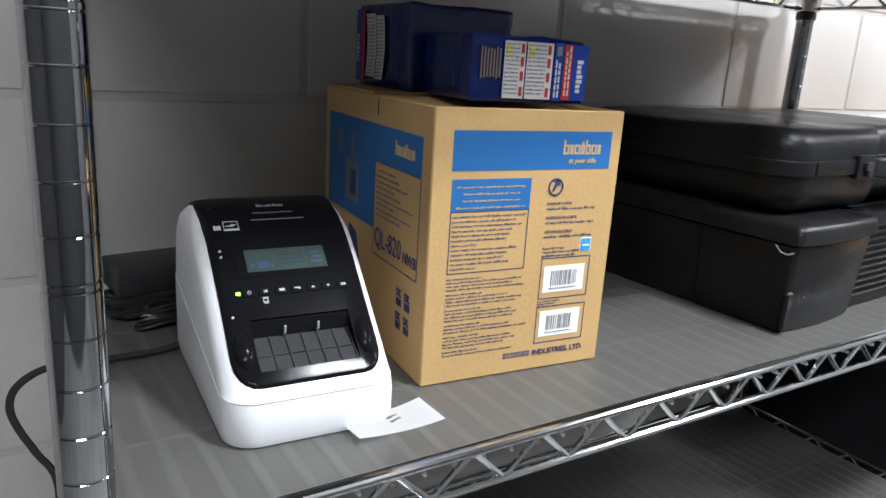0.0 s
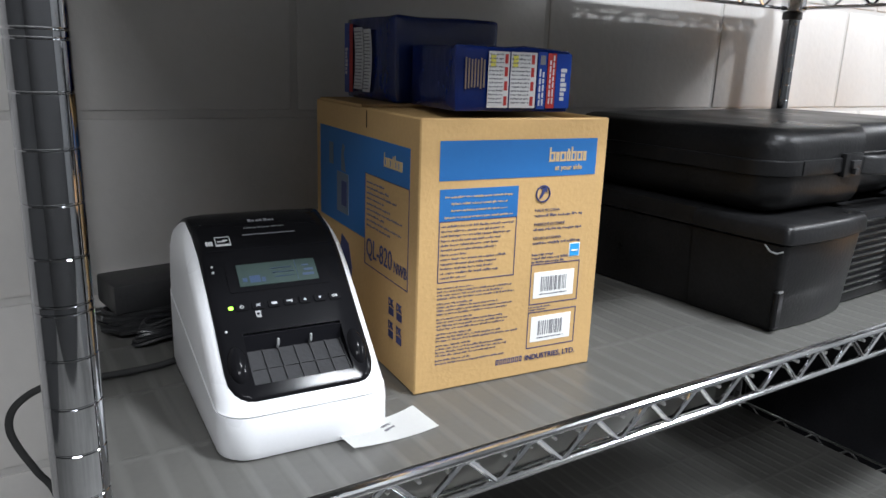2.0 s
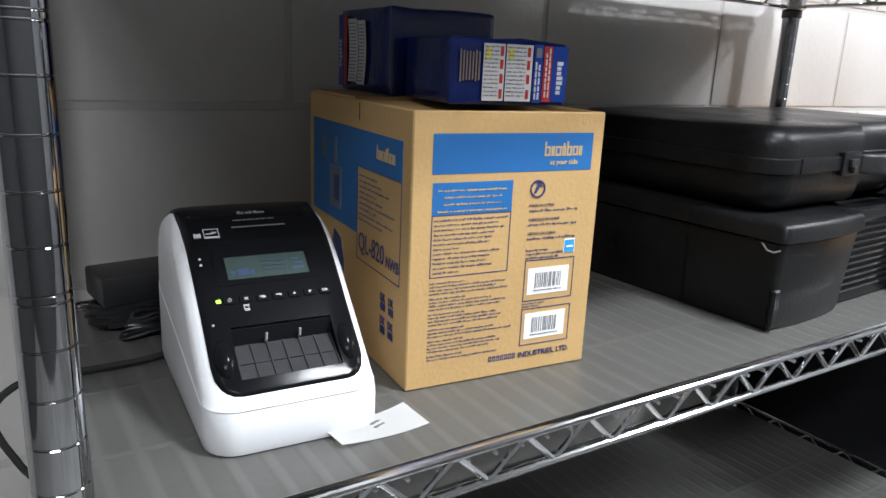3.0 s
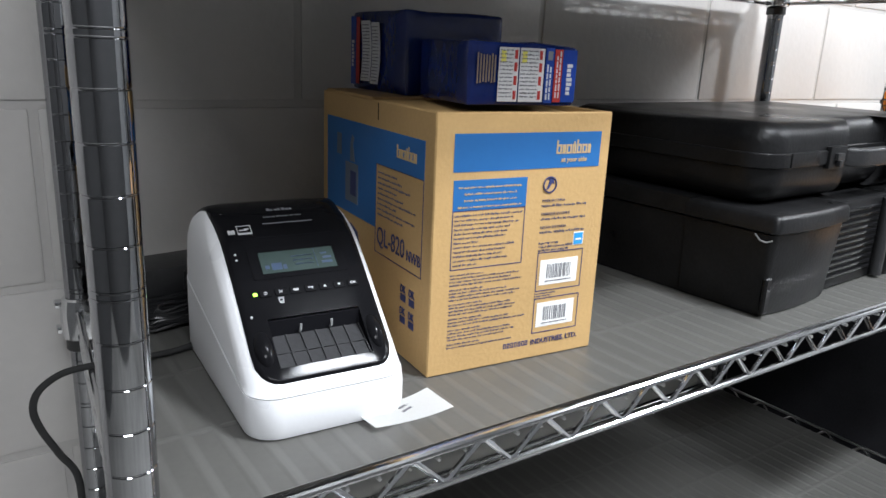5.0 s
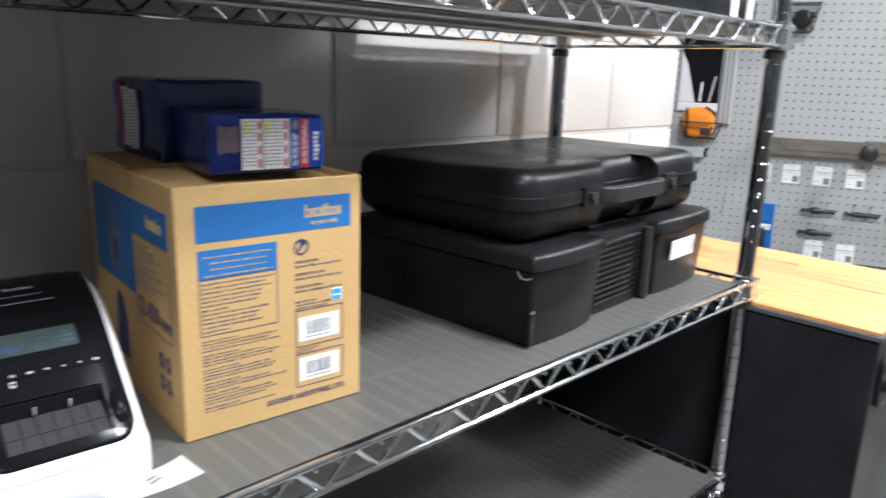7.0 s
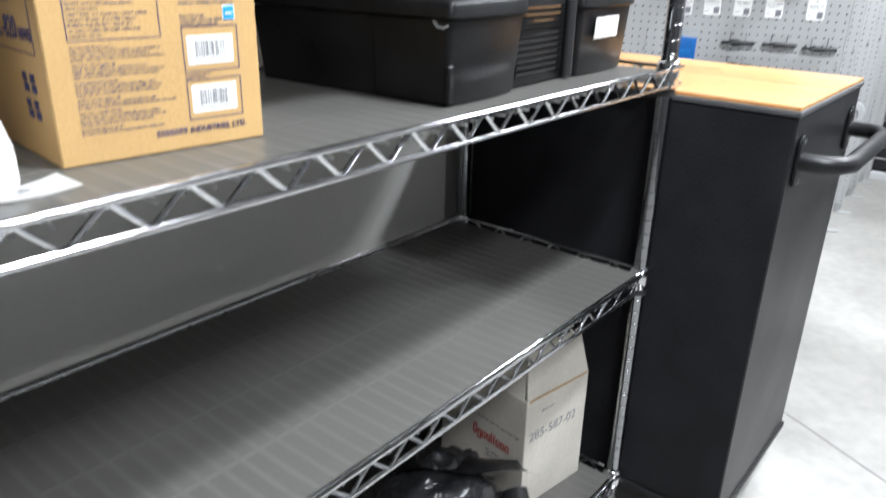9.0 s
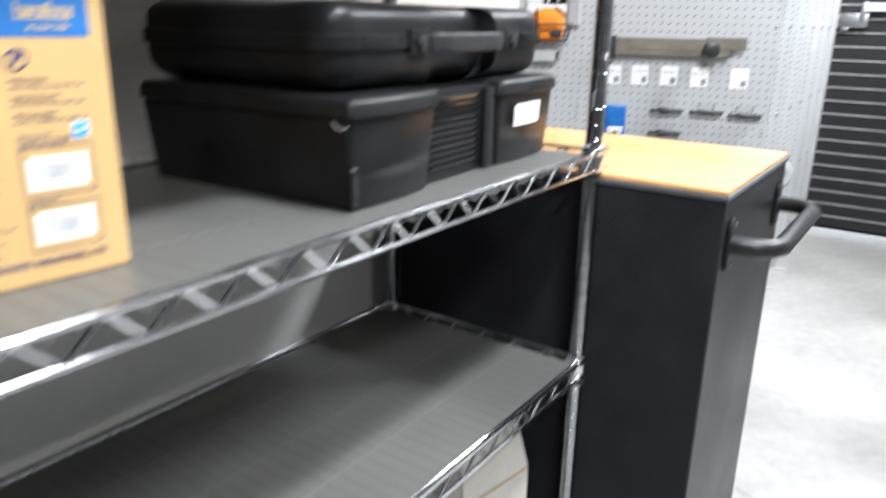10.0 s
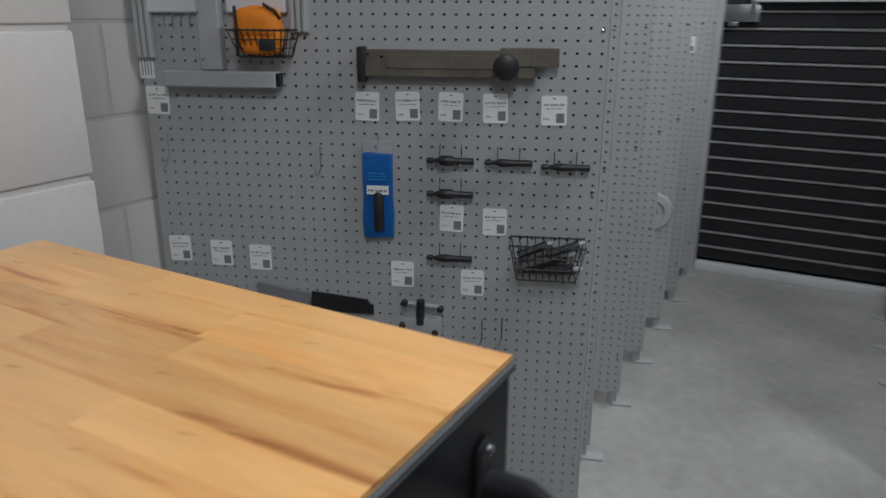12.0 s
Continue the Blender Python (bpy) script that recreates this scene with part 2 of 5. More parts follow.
def box(lo, hi, bevel=0.0, seg=2, bm=None):
    """A box between two corners, optionally with rounded edges."""
    out = bmesh.new() if bm is None else bm
    b = bmesh.new()
    bmesh.ops.create_cube(b, size=1)
    lo, hi = Vector(lo), Vector(hi)
    for v in b.verts:
        v.co = Vector([lo[i] + (v.co[i] + 0.5) * (hi[i] - lo[i]) for i in range(3)])
    if bevel:
        bmesh.ops.bevel(b, geom=list(b.edges), offset=bevel, segments=seg, profile=0.6, affect="EDGES")
    return merge(out, b)


def merge(out, b, m=None):
    if m is not None:
        b.transform(m)
    me = bpy.data.meshes.new("tmp")
    b.to_mesh(me)
    b.free()
    out.from_mesh(me)
    bpy.data.meshes.remove(me)
    return out


def tube(pts, r, seg=8, closed=False, bm=None, cap=True):
    """A round bar swept along points."""
    out = bmesh.new() if bm is None else bm
    pts = [Vector(p) for p in pts]
    rings, n, up = [], len(pts), None
    for i, p in enumerate(pts):
        a = pts[i - 1] if (i or closed) else p
        b = pts[(i + 1) % n] if (i < n - 1 or closed) else p
        d = (b - a).normalized()
        if up is None:
            up = d.orthogonal().normalized()
        up = (up - d * up.dot(d)).normalized()
        side = d.cross(up)
        rings.append([out.verts.new(p + (up * math.cos(2 * math.pi * k / seg) + side * math.sin(2 * math.pi * k / seg)) * r) for k in range(seg)])
    for i in range(n if closed else n - 1):
        a, b = rings[i], rings[(i + 1) % n]
        for k in range(seg):
            out.faces.new((a[k], a[(k + 1) % seg], b[(k + 1) % seg], b[k]))
    if cap and not closed:
        out.faces.new(rings[0][::-1])
        out.faces.new(rings[-1])
    return out


def lathe(prof, seg=20, bm=None):
    """Profile of (radius, z) turned about the z axis."""
    out = bmesh.new() if bm is None else bm
    rings = [[out.verts.new((r * math.cos(2 * math.pi * k / seg), r * math.sin(2 * math.pi * k / seg), z)) for k in range(seg)] for r, z in prof]
    for a, b in zip(rings, rings[1:]):
        for k in range(seg):
            out.faces.new((a[k], a[(k + 1) % seg], b[(k + 1) % seg], b[k]))
    out.faces.new(rings[0][::-1])
    out.faces.new(rings[-1])
    return out


def prism(outline, lo, hi, axis="x", bevel=0.0, seg=2):
    """An outline of (a, b) pushed along an axis: x takes (y, z), y takes (x, z), z takes (x, y)."""
    bm = bmesh.new()
    put = {"x": lambda a, b, c: (c, a, b), "y": lambda a, b, c: (a, c, b), "z": lambda a, b, c: (a, b, c)}[axis]
    v0 = [bm.verts.new(put(a, b, lo)) for a, b in outline]
    v1 = [bm.verts.new(put(a, b, hi)) for a, b in outline]
    n = len(outline)
    f0, f1 = bm.faces.new(v0), bm.faces.new(v1[::-1])
    for i in range(n):
        bm.faces.new((v0[i], v1[i], v1[(i + 1) % n], v0[(i + 1) % n]))
    bmesh.ops.recalc_face_normals(bm, faces=list(bm.faces))
    if bevel:
        bmesh.ops.bevel(bm, geom=list(f0.edges) + list(f1.edges), offset=bevel, segments=seg, profile=0.6, affect="EDGES")
    return bm


def rounded(w, h, r, n=5, cx=0.0, cy=0.0):
    """Outline of a rectangle with round corners."""
    pts = []
    for sx, sy, a0 in ((1, 1, 0), (-1, 1, 90), (-1, -1, 180), (1, -1, 270)):
        for k in range(n + 1):
            a = radians(a0 + 90 * k / n)
            pts.append((cx + sx * (w / 2 - r) + r * math.cos(a), cy + sy * (h / 2 - r) + r * math.sin(a)))
    return pts


def flat(bm, x0, z0, x1, z1, y=-0.0004, d=0.0004):
    """A thin raised plate of ink on a face that looks to -y."""
    f = [bm.verts.new((x, y, z)) for x, z in ((x0, z0), (x1, z0), (x1, z1), (x0, z1))]
    g = [bm.verts.new((x, y + d, z)) for x, z in ((x0, z0), (x1, z0), (x1, z1), (x0, z1))]
    bm.faces.new(f)
    for i in range(4):
        bm.faces.new((f[i], g[i], g[(i + 1) % 4], f[(i + 1) % 4]))
    bm.faces.new(g[::-1])
    return bm


def frame_lines(bm, x0, z0, x1, z1, w=0.0008, y=-0.0004):
    flat(bm, x0, z0, x1, z0 + w, y), flat(bm, x0, z1 - w, x1, z1, y)
    flat(bm, x0, z0 + w, x0 + w, z1 - w, y), flat(bm, x1 - w, z0 + w, x1, z1 - w, y)
    return bm


def words(bm, x0, x1, z, h, rng, y=-0.0004, fill=1.0):
    """A line of print too small to read: runs of short bars with word gaps."""
    x, end = x0, x0 + (x1 - x0) * fill
    while x < end:
        stop = min(end, x + h * rng.uniform(1.5, 6.5))
        while x < stop:
            w = h * rng.uniform(0.22, 0.6)
            lo, hi = rng.choice(((0, 0.72), (0, 0.72), (0, 1.0), (0.3, 0.72), (-0.2, 0.7), (0, 0.45)))
            flat(bm, x, z + lo * h, min(x + w, end), z + hi * h, y)
            x += w + h * 0.2
        x += h * 0.5
    return bm


def lettering(bm, body, size, x, z, y=-0.0006, align="LEFT", depth=0.0002, bold=0.0, stretch=1.0):
    """Text on a face that looks towards -y, added to bm."""
    cu = bpy.data.curves.new("text", "FONT")
    cu.body, cu.size, cu.align_x, cu.extrude, cu.offset, cu.resolution_u = body, size, align, depth, bold, 3
    ob = bpy.data.objects.new("text", cu)
    scene.collection.objects.link(ob)
    bpy.context.view_layer.update()
    me = bpy.data.meshes.new_from_object(ob.evaluated_get(bpy.context.evaluated_depsgraph_get()))
    b = bmesh.new()
    b.from_mesh(me)
    bpy.data.objects.remove(ob)
    bpy.data.curves.remove(cu)
    bpy.data.meshes.remove(me)
    return merge(bm, b, pose(x, y, z, 90, 0, 0) @ Matrix.Diagonal((stretch, 1, 1, 1)))


def wobble(bm, amount, scale, keep_z=None):
    for v in bm.verts:
        d = noise.noise_vector(v.co * scale) * amount
        if keep_z is not None and v.co.z < keep_z:
            d.z = 0
        v.co += d
    return bm


# ---- the room ----
WALL_Y, WALL_END, RECESS_Y = 0.49, 1.79, 1.0
X0, X1, Y0 = -2.2, 5.25, -2.6


def structure(name, bm, material, label, category="wall", m=None):
    return tagged(part(name, bm, material, None, "", m, smooth=0), label, category, kind="structure")


floor = structure("floor", box((X0, Y0, -0.1), (X1, RECESS_Y, 0)), M_FLOOR, "pale grey sealed concrete floor with faint marks", "floor")
part("control_joint", box((-0.45, -0.002, 0.0), (0.45, 0.002, 0.0008)), M_MORTARDARK, floor, "dark saw-cut joint", pose(1.80, -0.42, 0, 0, 0, 62.5), smooth=0)
structure("ceiling", box((X0, Y0, CEIL), (X1, RECESS_Y, CEIL + 0.1)), M_CEIL, "plain grey ceiling", "ceiling")
structure("wall_south", box((X0, Y0 - 0.1, 0), (X1, Y0, CEIL)), M_PLASTER, "plain grey painted wall")
structure("wall_west", box((X0 - 0.1, Y0, 0), (X0, WALL_Y + 0.012, CEIL)), M_PLASTER, "plain grey painted wall")
wall_north = structure("wall_north", box((X0, WALL_Y + 0.003, 0), (WALL_END - 0.006, WALL_Y + 0.5, CEIL)), M_MORTAR, "off-white painted concrete block wall")
wall_recess = structure("wall_recess", box((WALL_END - 0.006, RECESS_Y + 0.003, 0), (X1, RECESS_Y + 0.1, CEIL)), M_MORTAR, "off-white painted concrete block wall set back")


# ---- end wall with the roll-up door ----
def rollup_door():
    m = pose(4.852, 0.157, 0, 0, 0, -88.7)  # local x runs to the right along the door, -y faces the aisle
    d = tagged(new("door_1"), "black steel roll-up door with highlights painted pale along its thin ribs, shut", "door", kind="structure")
    d.matrix_basis = m
    W, H, pitch = 1.15, 2.5, 0.0753
    part("curtain", box((-0.15, 0.012, 0.06), (W, 0.03, H)), M_DOOR, d)
    # each rib carries its ridge's highlight in its pale colour
    rib = prism([(0.0, -0.007), (-0.010, -0.003), (-0.010, 0.003), (0.0, 0.007)], -0.15, W, "x")
    me = None
    slat = prism([(0.012, -0.029), (0.004, -0.024), (0.004, 0.024), (0.012, 0.029)], -0.15, W, "x")
    slat_ob = None
    z = 0.12
    while z < H:
        if me is None:
            o = part("rib", rib, M_RIB, d, "", pose(0, 0.012, z), smooth=0)
            me = o.data
            slat_ob = part("slat", slat, M_DOOR, d, "", pose(0, 0, z + pitch / 2), smooth=0)
        else:
            share("rib", me, d, pose(0, 0.012, z))
            share("slat", slat_ob.data, d, pose(0, 0, z + pitch / 2))
        z += pitch
    part("bottom_bar", box((-0.15, -0.028, 0.0), (W, 0.03, 0.042), 0.004), M_WHITEMET, d, "pale metal bottom bar")
    part("jamb", box((-0.09, -0.05, 0.0), (-0.005, 0.0, H), 0.003), M_GALV, d, "pale metal jamb")
    bar_z = 1.29
    part("latch_bar", box((0.12, -0.05, bar_z), (0.72, -0.02, bar_z + 0.045), 0.004), M_WHITEMET, d, "pale steel latch bar")
    for x in (-0.005, 0.7):
        part("latch_plate", box((x, -0.03, bar_z - 0.085), (x + 0.15, -0.004, bar_z - 0.01), 0.003), M_ALU, d)
        part("latch_bolt", box((x + (0.02 if x < 0.5 else 0.1), -0.034, bar_z - 0.105), (x + (0.06 if x < 0.5 else 0.14), -0.006, bar_z - 0.085), 0.003), M_ALU, d)
    part("latch_bracket", box((0.105, -0.045, bar_z - 0.05), (0.13, -0.006, bar_z + 0.05), 0.003), M_ALU, d)
    part("latch_bracket", box((0.71, -0.045, bar_z - 0.05), (0.735, -0.006, bar_z + 0.05), 0.003), M_ALU, d)
    part("sticker", box((0.135, 0.001, bar_z + 0.085), (0.215, 0.0035, bar_z + 0.125)), M_PAPER, d, "small white sticker")
    return d


rollup_door()
structure("wall_east", box((0, 0, 0), (4.2, 0.1, CEIL), bm=None), M_PLASTER, "plain white painted wall round the door", m=pose(4.90, RECESS_Y + 0.1, 0, 0, 0, -88.7))


# ---- wire rack ----
PX0, PX1, PY1, POST_R = -0.056, 1.19, 0.43, 0.0144
SKEW = 0.034  # the far left post stands a little to the right of the near one
POSTS = [(PX0, 0.0), (PX0 + SKEW, PY1), (PX1, 0.0), (PX1, PY1)]
MATS = (0.15, 0.622, 1.0, 1.424)


def post_mesh():
    prof, z = [(POST_R * 0.9, 0.055)], 0.088
    prof.append((POST_R, 0.057))
    k = 0
    while z < 1.88:
        for c in ((-0.0022, 0.0022) if k % 5 == 0 else (0.0,)):
            prof += [(POST_R, z + c - 0.0008), (POST_R - 0.00045, z + c - 0.0002), (POST_R - 0.00045, z + c + 0.0002), (POST_R, z + c + 0.0008)]
        z += 0.0267
        k += 1
    prof += [(POST_R, 1.9), (POST_R * 0.8, 1.904)]
    return lathe(prof, 40)


rack = thing("wire_shelving_rack", pose(0, 0, 0), "chrome wire shelving rack with four shelves against a block wall", "shelving rack")
first = None
foot_me = None
for px, py in POSTS:
    if first is None:
        first = part("post", post_mesh(), M_POST, rack, "ringed chrome post", pose(px, py, 0), 25)
        fo = part("foot", lathe([(0.012, 0.0), (0.021, 0.004), (0.021, 0.022), (0.012, 0.03), (0.012, 0.045), (0.02, 0.05), (0.02, 0.06), (0.012, 0.062)], 18), M_FOOT, first, "levelling foot")
        foot_me = fo.data
    else:
        p = share("post", first.data, rack, pose(px, py, 0))
        p["label"] = "ringed chrome post"
        share("foot", foot_me, p, pose(0, 0, 0))


def zigzag(length, pitch, z0, z1, r):
    n = round(length / pitch)
    p = length / n
    pts = []
    for i in range(n):
        x = i * p
        pts += [(x + 0.10 * p, 0, z0), (x + 0.2 * p, 0, z0), (x + 0.62 * p, 0, z1), (x + 0.72 * p, 0, z1)]
    return tube(pts, r, 6)


def shelf(z, index):
    s = new("shelf")
    s.parent = rack
    s.matrix_basis = pose(0, 0, z)
    s["label"] = "wire shelf with a smoky plastic liner"
    zt, zb = 0.003, -0.026
    x0, x1, y0, y1 = PX0 + 0.012, PX1 - 0.012, -0.014, PY1 + 0.014
    near_x0 = x0
    for y in (y0, y1):
        x0 = near_x0 + (SKEW if y > 0.2 else 0.0)
        part("top_rod", tube([(x0, y, zt), (x1, y, zt)], 0.0034, 10), M_CHROME, s)
        part("top_rod", tube([(x0, y + (0.008 if y < 0.2 else -0.008), zt - 0.001), (x1, y + (0.008 if y < 0.2 else -0.008), zt - 0.001)], 0.0025, 8), M_CHROME, s)
        part("bottom_rod", tube([(x0, y, zb), (x1, y, zb)], 0.0034, 10), M_CHROME, s)
        part("truss_wire", zigzag(x1 - x0, 0.065, zb + 0.003, zt - 0.003, 0.0026), M_CHROME, s, "", pose(x0, y, 0))
    x0 = near_x0 + SKEW
    for xa, xb in ((PX0 - 0.004, PX0 + SKEW - 0.004), (PX1 + 0.004, PX1 + 0.004)):
        a, b = 0.012, PY1 - 0.012
        part("top_rod", tube([(xa, a, zt), (xb, b, zt)], 0.0034, 10), M_CHROME, s)
        part("bottom_rod", tube([(xa, a, zb), (xb, b, zb)], 0.0034, 10), M_CHROME, s)
        part("truss_wire", zigzag(math.hypot(b - a, xb - xa), 0.065, zb + 0.003, zt - 0.003, 0.0026), M_CHROME, s, "", pose(xa, a, 0, 0, 0, math.degrees(math.atan2(b - a, xb - xa))))
    # cross wires, and the three lengthwise bars that carry them
    w = part("cross_wire", tube([(0, y0 + 0.003, -0.007), (0, y1 - 0.003, -0.007)], 0.0019, 5, cap=False), M_ZINC, s, "", pose(x0 + 0.012, 0, 0))
    x = x0 + 0.0375
    while x < x1:
        share("cross_wire", w.data, s, pose(x, 0, 0))
        x += 0.0255
    for y in (0.105, 0.215, 0.325):
        part("bearer_bar", tube([(x0, y, -0.012), (x1, y, -0.012)], 0.003, 6), M_ZINC, s)
    part("liner", wobble(prism([(PX0 + 0.016, -0.006), (PX1 - 0.016, -0.006), (PX1 - 0.016, PY1 + 0.002), (PX0 + SKEW + 0.016, PY1 + 0.002)], -0.003, -0.0002, "z"), 0.0004, 5), M_LINER, s, "smoky plastic shelf liner", smooth=0)
    for px, py in POSTS:
        part("collar", lathe([(0.0160, -0.034), (0.0205, -0.031), (0.0212, -0.005), (0.0185, 0.012), (0.0158, 0.014)], 20), M_CHROME, s, "chrome corner collar", pose(px, py, 0))
        part("sleeve", lathe([(0.0150, -0.046), (0.0172, -0.045), (0.0172, -0.034), (0.0150, -0.033)], 16), M_COLLAR, s, "black plastic sleeve", pose(px, py, 0))
        for zz in (zt, zb):
            part("hook", box((px - 0.024, py - 0.006 - 0.014 * (py < 0.2) + 0.014 * (py > 0.2), zz - 0.004), (px + 0.024, py + 0.006 - 0.014 * (py < 0.2) + 0.014 * (py > 0.2), zz + 0.004), 0.002), M_CHROME, s)
    return s


for i, z in enumerate(MATS):
    shelf(z, i)

TOP = MATS[2]
tagged(part("backing_board", box((PX0 + 0.03, 0.462, MATS[1] - 0.03), (1.165, 0.468, TOP - 0.04), 0.001, 1), M_BOARD, None, "", None, 0), "smooth pale grey board standing behind the middle shelf", "board")


# unseen tote, added to keep ceiling light off the wall below the top shelf
tote = thing("unseen_tote_blocker", pose(-0.02, 0.12, MATS[3]), "plain dark tote added out of view on the top shelf to block light", "tote")
part("body", prism([(0.01, 0), (0.74, 0), (0.75, 0.26), (0.0, 0.26)], 0.0, 0.335, "y", 0.006, 2), M_CASE, tote)
part("lid", box((-0.006, -0.006, 0.2605), (0.756, 0.341, 0.285), 0.006), M_CASE, tote)



def maker_mark(bm, x, z, k=1.0, y=-0.0008):
    """A plain row of loops and stems in place of a maker's mark."""
    for stem, w in ((1, 6.0), (0, 3.6), (0, 6.2), (2, 4.0), (1, 5.6), (0, 5.8), (0, 3.6)):
        w *= 0.001 * k
        h, t = 0.0085 * k, 0.0017 * k
        frame_lines(bm, x, z, x + w, z + h, t, y)
        if stem:
            flat(bm, x + (w * 0.3 if stem == 2 else 0), z + h, x + (w * 0.3 if stem == 2 else 0) + t, z + (0.0125 if stem == 1 else 0.011) * k, y)
        x += w + 0.0009 * k


# ---- printer carton ----
def open_carton(W, D, H, t):
    """A carton without a lid, with wall thickness."""
    b = box((0, 0, 0), (W, D, H))
    b.normal_update()
    bmesh.ops.delete(b, geom=[f for f in b.faces if f.normal.z > 0.9], context="FACES_ONLY")
    bmesh.ops.solidify(b, geom=list(b.faces), thickness=t)
    bmesh.ops.bevel(b, geom=[e for e in b.edges if e.calc_length() > 0.05], offset=0.0012, segments=1, affect="EDGES")
    return b


def carton():
    W, D, H = 0.19, 0.27, 0.239
    c = thing("cardboard_box", pose(0.2135, 0.0985, TOP, 0, 0, -5.2), "brown cardboard printer box with blue printing, flaps loosely shut", "box")
    t = 0.004
    part("body", wobble(open_carton(W, D, H, t), 0.0002, 9, 0.004), M_CARD, c)
    part("flap", wobble(box((0.006, 0.013, -0.0015), (W - 0.006, D / 2 - 0.001, 0.0015), 0.0008, 1), 0.001, 12), M_CARD, c, "", pose(0, 0, H - 0.009, 3.4, 0.6, 0))
    part("flap", wobble(box((0.002, D / 2 + 0.001, -0.0015), (W - 0.002, D - 0.005, 0.0015), 0.0008, 1), 0.001, 12), M_CARD, c, "", pose(0, 0, H + 0.001, 0, 0, 0))
    part("flap_lip", box((0.004, 0.1, 0), (0.09, D - 0.02, 0.0025)), M_CARDIN, c, "", pose(0, 0, H - 0.008, 0, 0, 0))
    rng = random.Random(3)
    # front face
    blue, navy, tan, white, cyan, ink, fine, head = (bmesh.new() for _ in range(8))
    flat(blue, 0.018, H - 0.051, W - 0.012, H - 0.018)
    maker_mark(tan, W - 0.064, H - 0.038)
    lettering(tan, "at your side", 0.0062, W - 0.0575, H - 0.0455, -0.0008, bold=0.00012)
    flat(head, 0.019, H - 0.085, 0.096, H - 0.058)
    for k in range(4):
        words(tan, 0.024 + 0.006 * (k in (1, 2)), 0.091 - 0.006 * (k in (1, 2)), H - 0.0655 - 0.0058 * k, 0.0017, rng, -0.0008)
    frame_lines(navy, 0.019, H - 0.139, 0.096, H - 0.085)
    for k in range(12):
        words(fine, 0.0215, 0.093, H - 0.0905 - 0.0041 * k, 0.0020, rng, fill=rng.uniform(0.7, 1) if k not in (6, 11) else 0.35)
    z = H - 0.1445
    for n in (4, 4, 4, 3, 4, 2):
        for k in range(n):
            words(fine, 0.0195, 0.107, z, 0.0018, rng, fill=0.4 if k == 0 else rng.uniform(0.68, 0.97))
            z -= 0.00315
        z -= 0.0013
    # recycling ring with arrow
    ring = bmesh.new()
    bmesh.ops.create_circle(ring, segments=24, radius=0.0072)
    rim = [v.co.copy() for v in ring.verts]
    ring.free()
    merge(navy, tube([(0.122 + v.x, -0.0005, H - 0.0665 + v.y) for v in rim], 0.0008, 4, True))
    merge(navy, prism([(0.118, H - 0.071), (0.1215, H - 0.0625), (0.119, H - 0.0615), (0.1255, H - 0.0595), (0.1265, H - 0.066), (0.1245, H - 0.0645), (0.1205, H - 0.0705)], -0.0006, -0.0001, "y"))
    zz = H - 0.0825
    for a in ("MADE IN CHINA", "FABRIQU\u00c9 EN CHINE", "HECHO EN CHINA"):
        lettering(fine, a, 0.0036, 0.1145, zz)
        words(fine, 0.1145, 0.1145 + 0.053, zz - 0.0048, 0.0025, rng)
        zz -= 0.0128
    for k in range(3):
        words(fine, 0.1145, 0.1145 + (0.024, 0.04, 0.036)[k], H - 0.1235 - 0.0035 * k, 0.0022, rng)
    flat(white, 0.1555, H - 0.1275, 0.1675, H - 0.1145)
    flat(cyan, 0.1563, H - 0.1267, 0.1667, H - 0.1153, -0.0008)
    flat(white, 0.158, H - 0.1222, 0.165, H - 0.1208, -0.0012)
    for zb in (H - 0.1705, H - 0.2135):
        frame_lines(navy, 0.1145, zb, 0.169, zb + (0.039 if zb > H - 0.18 else 0.036))
        flat(white, 0.1185, zb + 0.0060, 0.1635, zb + 0.0310)
        x = 0.1265
        while x < 0.1545:
            w = rng.choice((0.0003, 0.0005, 0.0008))
            flat(ink, x, zb + 0.0125, x + w, zb + 0.0265, -0.0009)
            x += w + rng.choice((0.0008, 0.0014, 0.0018))
        words(ink, 0.125, 0.156, zb + 0.0093, 0.0011, rng, -0.0009)
    for k in range(3):
        words(fine, 0.1145, 0.135 + 0.004 * (k == 0), H - 0.1735 - 0.0026 * k, 0.0016, rng)
    for k in range(7):
        frame_lines(navy, 0.0822 + 0.0042 * k, 0.0145, 0.0852 + 0.0042 * k, 0.0198, 0.0009)
    lettering(navy, "INDUSTRIES, LTD.", 0.0073, 0.1135, 0.0145, bold=0.00008)
    for nm, b, mt in (("printed_band", blue, M_BLUE), ("printed_heading", head, M_BLUE), ("printing", navy, M_NAVY), ("printing", tan, M_TAN), ("sticker", white, M_PAPER), ("printed_square", cyan, M_CYAN), ("barcode", ink, M_GREYINK), ("small_print", fine, M_FINE)):
        tagged(part(nm, b, mt, c, smooth=0), kind="stuff" if nm in ("printing", "barcode", "small_print", "sticker") else "")
    # side face: same frame turned so that -y becomes -x; its x runs from the back edge to the front edge
    side = pose(0, D, 0, 0, 0, -90)
    blue, navy, tan, fine2, dim = (bmesh.new() for _ in range(5))
    merge(blue, prism([(0.014, H - 0.125), (0.15, H - 0.125), (0.15, H - 0.06), (D - 0.018, H - 0.06), (D - 0.018, H - 0.026), (0.014, H - 0.026)], -0.0004, 0.0, "y"))
    frame_lines(navy, 0.15, H - 0.150, D - 0.018, H - 0.06)
    maker_mark(tan, D - 0.073, H - 0.048)
